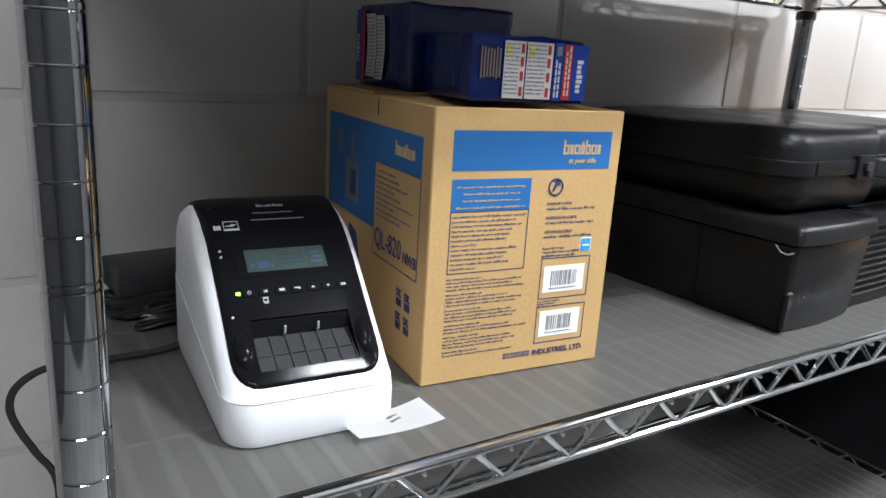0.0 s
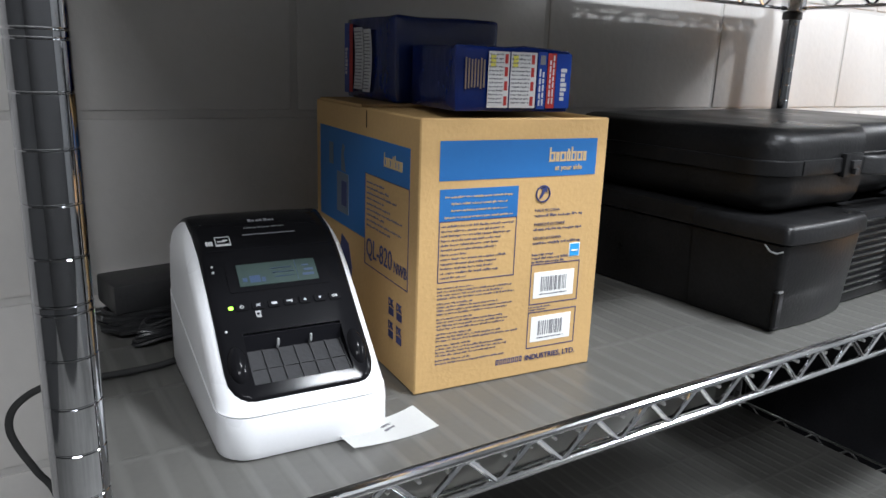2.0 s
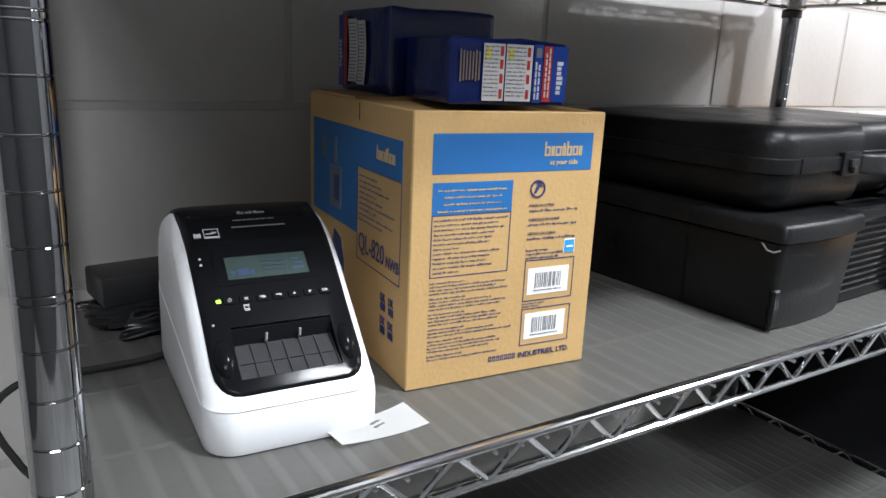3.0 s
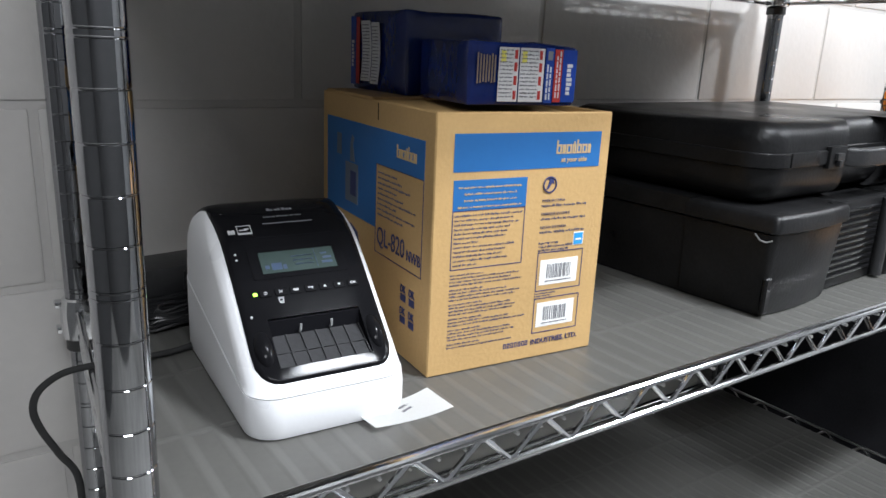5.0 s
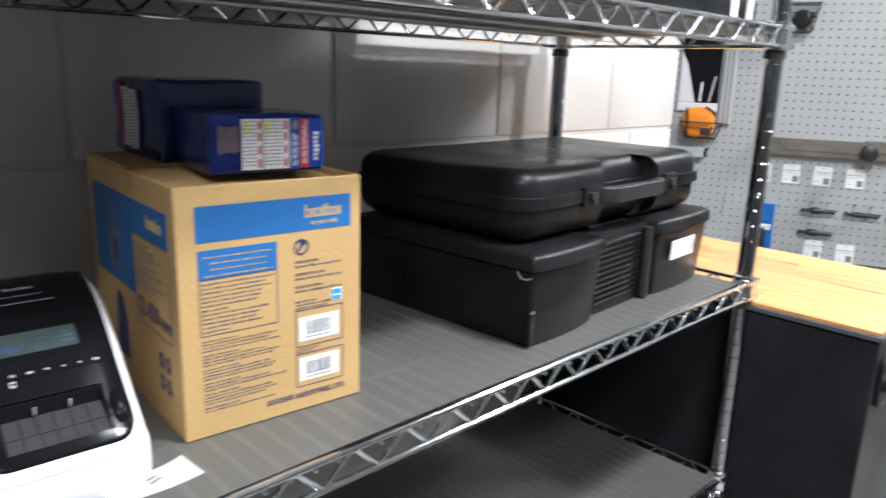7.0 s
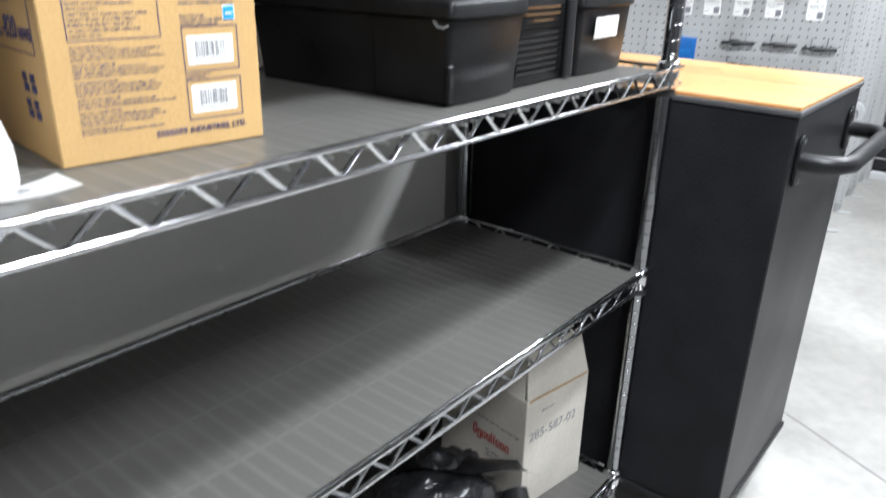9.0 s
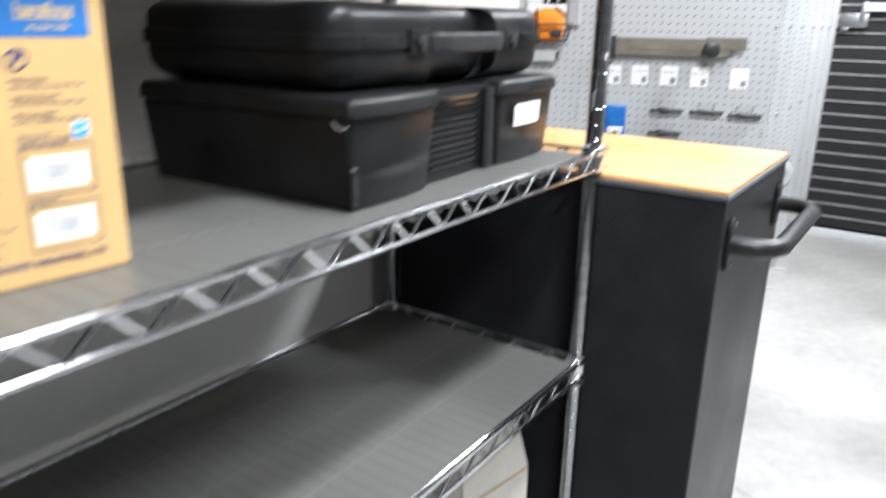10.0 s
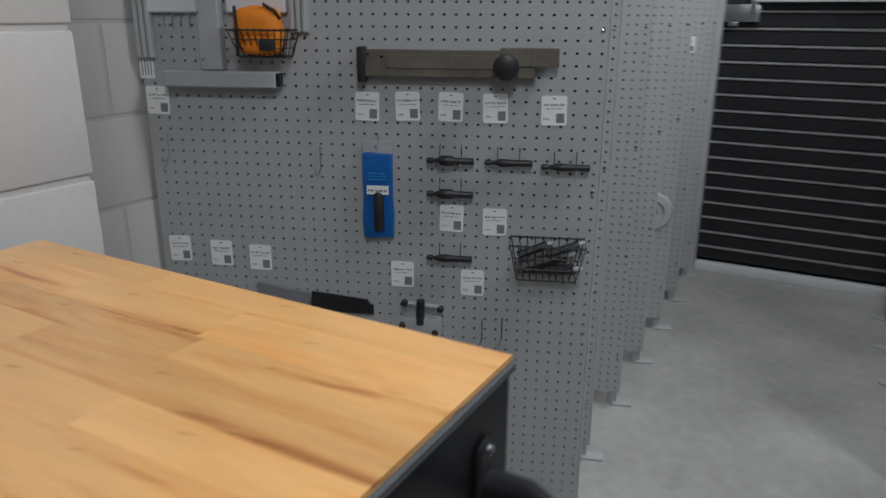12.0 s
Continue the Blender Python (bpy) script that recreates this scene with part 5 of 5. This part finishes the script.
def tag(base, s, z, seed):
    rng = random.Random(seed)
    t = thing("price_tag", base @ pose(-s, -0.0012, z, 0, rng.uniform(-2, 2), 0), "small white printed card on the pegboard", "tag", "white cards on the pegboards")
    part("card", prism(rounded(0.054, 0.063, 0.005, 3), -0.001, 0.0006, "y"), M_PAPER, t)
    g = bmesh.new()
    words(g, -0.022, 0.022, 0.010, 0.005, rng, -0.0014)
    words(g, -0.019, 0.019, 0.003, 0.0022, rng, -0.0014)
    flat(g, -0.003, 0.024, 0.003, 0.0265, -0.0014)
    words(g, -0.022, -0.004, -0.019, 0.003, rng, -0.0014, 0.7)
    tagged(part("printing", g, M_GREYINK, t, smooth=0), kind="stuff")
    part("printed_square", flat(bmesh.new(), 0.005, -0.026, 0.022, -0.006, -0.0014), M_GREYINK, t, smooth=0)
    return t


for i, (s, z) in enumerate(TAGS):
    tag(PEG_M, s, z, i)


def steel_rail():
    r = hung("sliding_rail", 0.522, 1.10, "worn steel rail with black end and black knob", "tool")
    part("bar", box((0.012, -0.026, 0.004), (0.375, -0.006, 0.060), 0.002, 1), M_BRONZE, r)
    part("bar_end", box((0.30, -0.03, 0.028), (0.422, -0.010, 0.066), 0.002, 1), M_BRONZE, r)
    part("inner_strip", box((0.06, -0.0285, 0.022), (0.29, -0.0255, 0.050), 0.001, 1), M_BRONZE, r)
    part("end_cap", box((-0.004, -0.034, -0.008), (0.014, -0.004, 0.066), 0.004), M_BLACK, r, "black end cap")
    part("knob", lathe([(0.012, 0), (0.012, 0.01), (0.026, 0.012), (0.028, 0.02), (0.026, 0.03), (0.015, 0.034)], 10), M_BLACK, r, "black star knob", pose(0.314, -0.026, 0.028, 90, 0, 0))
    for x, z in ((0.02, 0.05), (0.05, 0.045), (0.36, 0.045)):
        part("rivet", lathe([(0.004, 0), (0.003, 0.002)], 8), M_CHROME, r, "", pose(x, -0.0255, z, 90, 0, 0))


steel_rail()


def shaft_tool(s, z, fat):
    t = hung("shaft_tool", s, z, "small dark steel shaft tool resting on two hooks", "tool", "shaft tools on the pegboard")
    L = 0.105
    prof = [(0.003, 0), (0.0065, 0.003), (0.0065, 0.014), (0.004, 0.017), (0.006, 0.024), (0.011 if fat else 0.0085, 0.032), (0.012 if fat else 0.0095, 0.042), (0.011 if fat else 0.008, 0.058), (0.0075, 0.064), (0.0075, L - 0.002), (0.006, L)]
    part("shaft", lathe(prof, 12), M_BLACK, t, "", pose(-L / 2, -0.018, 0, 0, 90, 0))
    for x in (-0.024, 0.024):
        part("hook", tube([(x, 0.003, 0.032), (x, -0.003, 0.032), (x, -0.004, -0.008), (x, -0.014, -0.015), (x, -0.026, -0.012), (x, -0.031, -0.004)], 0.0014, 6), M_CHROME, t)


for s, z, fat in ((0.326, 0.925, True), (0.198, 0.924, False), (0.075, 0.918, False), (0.326, 0.850, True), (0.326, 0.699, False)):
    shaft_tool(s, z, fat)


def blue_packet(base, s, z, h=0.195):
    p = thing("tool_packet", base @ pose(-s, 0, z), "blue plastic packet with a dark tool inside", "packet", "blue packets on the pegboards")
    b = box((-0.035, -0.016, 0), (0.035, -0.002, h), 0.004, 2)
    bmesh.ops.subdivide_edges(b, edges=list(b.edges), cuts=3, use_grid_fill=True)
    part("pouch", wobble(b, 0.004, 30), M_PKT, p, smooth=60)
    part("header", box((-0.034, -0.008, h - 0.002), (0.034, -0.005, h + 0.028), 0.001, 1), M_CLEAR, p, "clear plastic header")
    g = part("sticker", box((-0.024, -0.0215, h - 0.092), (0.026, -0.0195, h - 0.072)), M_PAPER, p, smooth=0)
    part("printing", words(bmesh.new(), -0.02, 0.022, h - 0.085, 0.005, random.Random(3), -0.0222), M_INK, g, smooth=0)
    part("tool", lathe([(0.012, 0), (0.013, 0.004), (0.013, 0.085), (0.010, 0.09)], 12), M_BLACK, p, "dark steel tool in the packet", pose(0.002, -0.013, 0.018))
    b = bmesh.new()
    for k in range(3):
        words(b, -0.02, 0.02, h - 0.045 - 0.007 * k, 0.003, random.Random(k), -0.0212)
    part("printing", b, M_CYAN, p, smooth=0)
    hook(p, 0, h + 0.03)


blue_packet(PEG_M, 0.49, 0.741)


def wire_basket(base, s, z, W, H, out, label):
    k = thing("wire_basket", base @ pose(-s, 0, z), label, "basket")
    tw, bw = W / 2, W / 2 - 0.018
    part("rim", tube([(-tw, 0, H), (tw, 0, H), (tw, -out, H), (-tw, -out, H)], 0.0022, 6, True), M_BLACK, k)
    part("base_rim", tube([(-bw, 0, 0), (bw, 0, 0), (bw, -out * 0.7, 0), (-bw, -out * 0.7, 0)], 0.002, 6, True), M_BLACK, k)
    n = 9
    for i in range(n + 1):
        u = -1 + 2 * i / n
        part("wire", tube([(u * tw, -out, H + 0.004), (u * bw, -out * 0.7, 0), (u * bw, 0, 0), (u * tw, 0, H + 0.004)], 0.0013, 5), M_BLACK, k)
    for zz in (0.33, 0.66):
        a, o = bw + (tw - bw) * zz, out * (0.7 + 0.3 * zz)
        part("wire", tube([(-a, 0, H * zz), (-a, -o, H * zz), (a, -o, H * zz), (a, 0, H * zz)], 0.0013, 5), M_BLACK, k)
    return k


wire_basket(PEG_M, 0.105, 0.668, 0.165, 0.085, 0.075, "black wire basket holding small black tools")
for a, b, r in (((-0.06, -0.05, 0.03), (0.04, -0.03, 0.055), 0.014), ((-0.03, -0.03, 0.02), (0.06, -0.05, 0.03), 0.012), ((-0.065, -0.03, 0.05), (0.0, -0.02, 0.075), 0.010), ((0.0, -0.045, 0.06), (0.068, -0.03, 0.082), 0.009)):
    t = hung("hand_tool", 0.105, 0.668, "small black hand tool lying in a wire basket", "tool", "tools in the basket")
    part("grip", tube([a, tuple((p + q) / 2 for p, q in zip(a, b)), b], r, 8), M_BLACK, t)
    part("tip", tube([b, tuple(q + (q - p) * 0.2 for p, q in zip(a, b))], r * 0.5, 8), M_GREYMET, t)

wire_basket(PEG_M, 0.725, 1.143, 0.135, 0.055, 0.075, "black wire basket holding an orange pouch")
pouch_b = bmesh.new()
bmesh.ops.create_icosphere(pouch_b, subdivisions=3, radius=1)
for v in pouch_b.verts:
    q = Vector([math.copysign(abs(c) ** 0.55, c) for c in v.co])
    v.co = Vector((q.x * 0.052, q.y * 0.028, 0.05 + q.z * 0.05)) + noise.noise_vector(v.co * 2.5) * 0.006
pouch = tagged(part("pouch", pouch_b, M_ORANGE, None, "", PEG_M @ pose(-0.735, -0.036, 1.146), 70), "bright orange fabric pouch with black straps", "pouch")
part("strap", tube([(-0.04, -0.028, 0.1), (-0.036, -0.034, 0.06), (-0.037, -0.033, 0.02), (-0.042, -0.024, 0.0)], 0.004, 6), M_BLACK, pouch, "black strap")
part("strap", tube([(0.02, -0.02, 0.104), (0.045, -0.022, 0.09), (0.052, -0.012, 0.075)], 0.0035, 6), M_BLACK, pouch, "black strap")
part("buckle", box((0.01, -0.038, 0.01), (0.045, -0.026, 0.035), 0.004), M_BLACK, pouch, "dark buckle")

wire_basket(PEG_M, 0.458, 1.50, 0.10, 0.085, 0.07, "small black wire basket with a dark fitting")
fit = hung("pipe_fitting", 0.458, 1.503, "dark metal fitting lying in a wire basket", "fitting")
part("body", lathe([(0.018, 0), (0.03, 0.008), (0.03, 0.03), (0.02, 0.04)], 12), M_STEEL, fit, "", pose(0, -0.012, 0.035, 90, 0, 0))
part("stub", tube([(0.01, -0.035, 0.03), (0.035, -0.035, 0.05)], 0.01, 8), M_STEEL, fit)


def metal_bracket():
    b = hung("shelf_bracket", 0.85, 1.075, "grey painted steel corner bracket", "bracket")
    part("flange", box((-0.115, -0.034, 0), (0.142, -0.002, 0.036), 0.003, 1), M_GREYMET, b)
    part("upright", box((-0.026, -0.032, 0.037), (0.024, -0.003, 0.62), 0.003, 1), M_GREYMET, b)
    part("end", box((0.1425, -0.030, 0.004), (0.150, -0.004, 0.032), 0.001, 1), M_STEEL, b)
    for z in (0.06, 0.16):
        part("screw", lathe([(0.004, 0), (0.003, 0.002)], 8), M_CHROME, b, "", pose(-0.018, -0.0325, z, 90, 0, 0))


metal_bracket()
for s, z in ((1.012, 1.135), (0.655, 1.192)):
    c = hung("metal_channel", s, z, "grooved aluminium channel hanging upright", "channel", "channels on the pegboard")
    for k in range(3):
        part("flute", box((-0.020 + 0.0135 * k, -0.016, 0), (-0.0085 + 0.0135 * k, -0.002, 0.5), 0.003, 1), M_GREYMET, c)
    part("web", box((-0.021, -0.0065, 0), (0.021, -0.001, 0.5)), M_GREYMET, c, smooth=0)

# flat packs behind the bracket
for s, w in ((0.930, 0.135), (0.748, 0.130)):
    c = hung("blister_pack", s, 1.232, "black and white carded pack with slim parts", "package", "carded packs on the pegboard")
    part("card", box((-w / 2, -0.010, 0.03), (w / 2, -0.003, 0.40), 0.001, 1), M_INK, c, "black card")
    part("rim", box((-w / 2 - 0.002, -0.014, 0), (w / 2 + 0.002, -0.002, 0.030), 0.003, 1), M_WHITEMET, c, "white lower rim")
    part("panel", prism([(-w / 2, 0.031), (-0.01, 0.031), (-w / 2 + 0.02, 0.16), (-w / 2, 0.2)], -0.0112, -0.0102, "y"), M_WHITEMET, c, "pale slanting panel", smooth=0)
    part("rod", tube([(0.006, -0.014, 0.034), (0.008, -0.014, 0.10)], 0.004, 8), M_WHITEMET, c, "white rod")
    part("rod", tube([(0.036, -0.014, 0.034), (0.05, -0.014, 0.12)], 0.0035, 8), M_GREYMET, c)
    for k in range(4):
        part("hook", tube([(-0.03 + 0.02 * k, -0.006, 0.0), (-0.03 + 0.02 * k, -0.016, -0.015), (-0.026 + 0.02 * k, -0.018, -0.028)], 0.0014, 5), M_CHROME, c)

paper = hung("instruction_card", 1.018, 1.118, "narrow white printed card on the pegboard", "card")
part("card", box((-0.017, -0.0025, -0.028), (0.017, -0.001, 0.028), 0.0004, 1), M_PAPER, paper)
g = bmesh.new()
for k in range(4):
    flat(g, -0.012 + 0.007 * k, -0.022, -0.0095 + 0.007 * k, 0.022, -0.003)
part("printing", g, M_GREYINK, paper, smooth=0)
for s, z in ((0.624, 0.915), (0.987, 0.935), (0.248, 0.515), (0.201, 0.522)):
    hk = hung("peg_hook", s, z, "empty steel hook on the pegboard", "hook", "empty hooks on the pegboard")
    part("wire", tube([(0, 0.004, 0.03), (0, -0.003, 0.03), (0, -0.004, -0.02), (-0.004, -0.012, -0.032), (-0.006, -0.028, -0.03), (-0.002, -0.034, -0.016)], 0.0016, 6), M_CHROME, hk)

blade = hung("saw_blade", 0.505, 0.545, "long black steel blade hung on the pegboard", "blade")
part("plate", prism([(-0.16, 0.0), (-0.004, 0.0), (-0.004, 0.022), (-0.016, 0.026), (-0.018, 0.036), (-0.155, 0.050)], -0.008, -0.003, "y"), M_BLACK, blade)
part("sleeve", prism([(-0.29, 0.03), (-0.161, 0.02), (-0.161, 0.046), (-0.29, 0.066)], -0.010, -0.002, "y"), M_GREYINK, blade, "grey sleeve")

clampt = hung("toggle_clamp", 0.387, 0.50, "grey toggle clamp with black grips", "clamp")
part("base", box((-0.045, -0.03, 0), (0.045, -0.004, 0.05), 0.004), M_GREYMET, clampt)
part("arm", tube([(-0.04, -0.02, 0.085), (0.04, -0.02, 0.078)], 0.005, 8), M_GREYMET, clampt)
part("grip", tube([(-0.006, -0.026, 0.035), (-0.004, -0.026, 0.095)], 0.010, 10), M_BLACK, clampt, "black grip")
for x, z in ((-0.042, 0.088), (0.043, 0.076), (-0.048, 0.03), (0.03, 0.016)):
    part("knob", lathe([(0.005, 0), (0.008, 0.003), (0.008, 0.012), (0.005, 0.014)], 10), M_BLACK, clampt, "", pose(x, -0.022, z, 90, 0, 0))

# on the wings behind
L_WING = [pose(2.605 + 0.345 * k, 0.075 + 0.0145 * k, 0, 0, 0, -70) for k in range(0, 7)]
R_WING = {k: pose(2.90 + 0.33 * k, -0.735 + 0.014 * k, 0, 0, 0, -108) for k in range(-1, 6)}
rod = hung("black_rod", 0.05, 0.78, "thin black rod hung on a pegboard", "rod", base=L_WING[1])
part("rod", tube([(0, -0.012, 0), (0, -0.012, 0.23)], 0.004, 8), M_BLACK, rod)
for z in (0.775, 0.735, 0.265, 0.205):
    kn = hung("rubber_stop", 0.03, z, "small black rubber stop on a pegboard", "stop", "rubber stops", base=L_WING[1])
    part("body", lathe([(0.009, 0), (0.010, 0.004), (0.010, 0.022), (0.007, 0.026)], 12), M_RUBBER, kn, "", pose(0, 0, 0, 90, 0, 0))
disc = hung("grinding_disc", 0.075, 0.50, "round grey grinding disc on a pegboard", "disc", base=L_WING[4])
part("disc", lathe([(0.02, 0), (0.075, 0.0), (0.078, 0.006), (0.07, 0.016), (0.045, 0.018), (0.04, 0.01)], 28), M_GREYMET, disc, "", pose(0, 0, 0, 90, 0, 0))
part("hub", lathe([(0.02, 0.0), (0.018, 0.02)], 14), M_STEEL, disc, "", pose(0, 0, 0, 90, 0, 0))
tag(L_WING[1], 0.055, 1.08, 40), tag(L_WING[5], 0.06, 1.12, 41)
blue_packet(R_WING[1], -0.075, 0.80)
for i, (k, s, z) in enumerate(((0, -0.09, 0.98), (0, -0.06, 0.62), (1, -0.07, 1.10), (1, -0.07, 0.69), (2, -0.06, 0.95), (2, -0.08, 0.60), (3, -0.07, 1.2), (3, -0.06, 0.55), (-1, -0.08, 0.9), (2, -0.06, 1.32))):
    tag(R_WING[k], s, z, 60 + i)
cord = hung("pink_cord", -0.1, 0.47, "short looped bright pink cord", "cord", base=R_WING[0])
part("loop", tube([(0, -0.01, 0.05), (-0.015, -0.02, 0.03), (0.0, -0.025, 0.0), (0.012, -0.02, -0.03), (0.02, -0.012, 0.0)], 0.006, 8), M_PINK, cord)


# ---- block walls, piece by piece ----
def blocks(parent, x0, x1, y, z_ref, x_ref, top):
    L, Hh, joint = 0.406, 0.203, 0.009
    b = box((-(L - joint) / 2, 0, -(Hh - joint) / 2), ((L - joint) / 2, 0.04, (Hh - joint) / 2), 0.004, 2)
    first_me = None
    row = 0
    z = z_ref - math.floor(z_ref / Hh) * Hh
    r0 = -math.floor(z_ref / Hh)
    zs = [z - Hh / 2] + [z + Hh * (k + 0.5) for k in range(int((top - z) / Hh) + 1)]
    for k, zc in enumerate(zs):
        off = x_ref + (0.0 if (k - 1 + r0) % 2 == 0 else L / 2 - 0.1)
        x = off + L / 2 - math.ceil((off - x0) / L) * L
        while x - L / 2 < x1 - 0.02:
            lo, hi = max(x - L / 2, x0), min(x + L / 2, x1)
            zlo, zhi = max(zc - Hh / 2, 0), min(zc + Hh / 2, top)
            if hi - lo > 0.03 and zhi - zlo > 0.02:
                if hi - lo > L - 0.001 and zhi - zlo > Hh - 0.001:
                    if first_me is None:
                        o = part("block", b, M_BLOCK, parent, "", pose(x, y, zc))
                        first_me = o.data
                    else:
                        share("block", first_me, parent, pose(x, y, zc))
                else:
                    part("block", box((lo + joint / 2 if lo > x0 else lo, y, zlo + joint / 2), (hi - joint / 2 if hi < x1 else hi, y + 0.04, zhi - joint / 2), 0.004, 2), M_BLOCK, parent)
            x += L


blocks(wall_north, X0, WALL_END, WALL_Y, 1.213, 1.072, CEIL)
blocks(wall_recess, WALL_END + 0.05, 3.2, RECESS_Y, 1.213, 2.1, CEIL)
# assumed fixtures for the unseen lights, the two added fill lights included
for lx, ly, ll, lb, lw in LAMPS:
    f = thing("unseen_ceiling_light", pose(lx, ly, 0), "assumed white ceiling light out of view, with a bright diffuser", "ceiling light")
    part("frame", box((-ll / 2 - 0.03, -lb / 2 + 0.02, CEIL - 0.075), (ll / 2 + 0.03, lb / 2 - 0.02, CEIL), 0.004, 1), M_WHITEMET, f)
    part("diffuser", box((-ll / 2, -lb / 2 + 0.05, CEIL - 0.082), (ll / 2, lb / 2 - 0.05, CEIL - 0.0755)), M_LAMP, f)
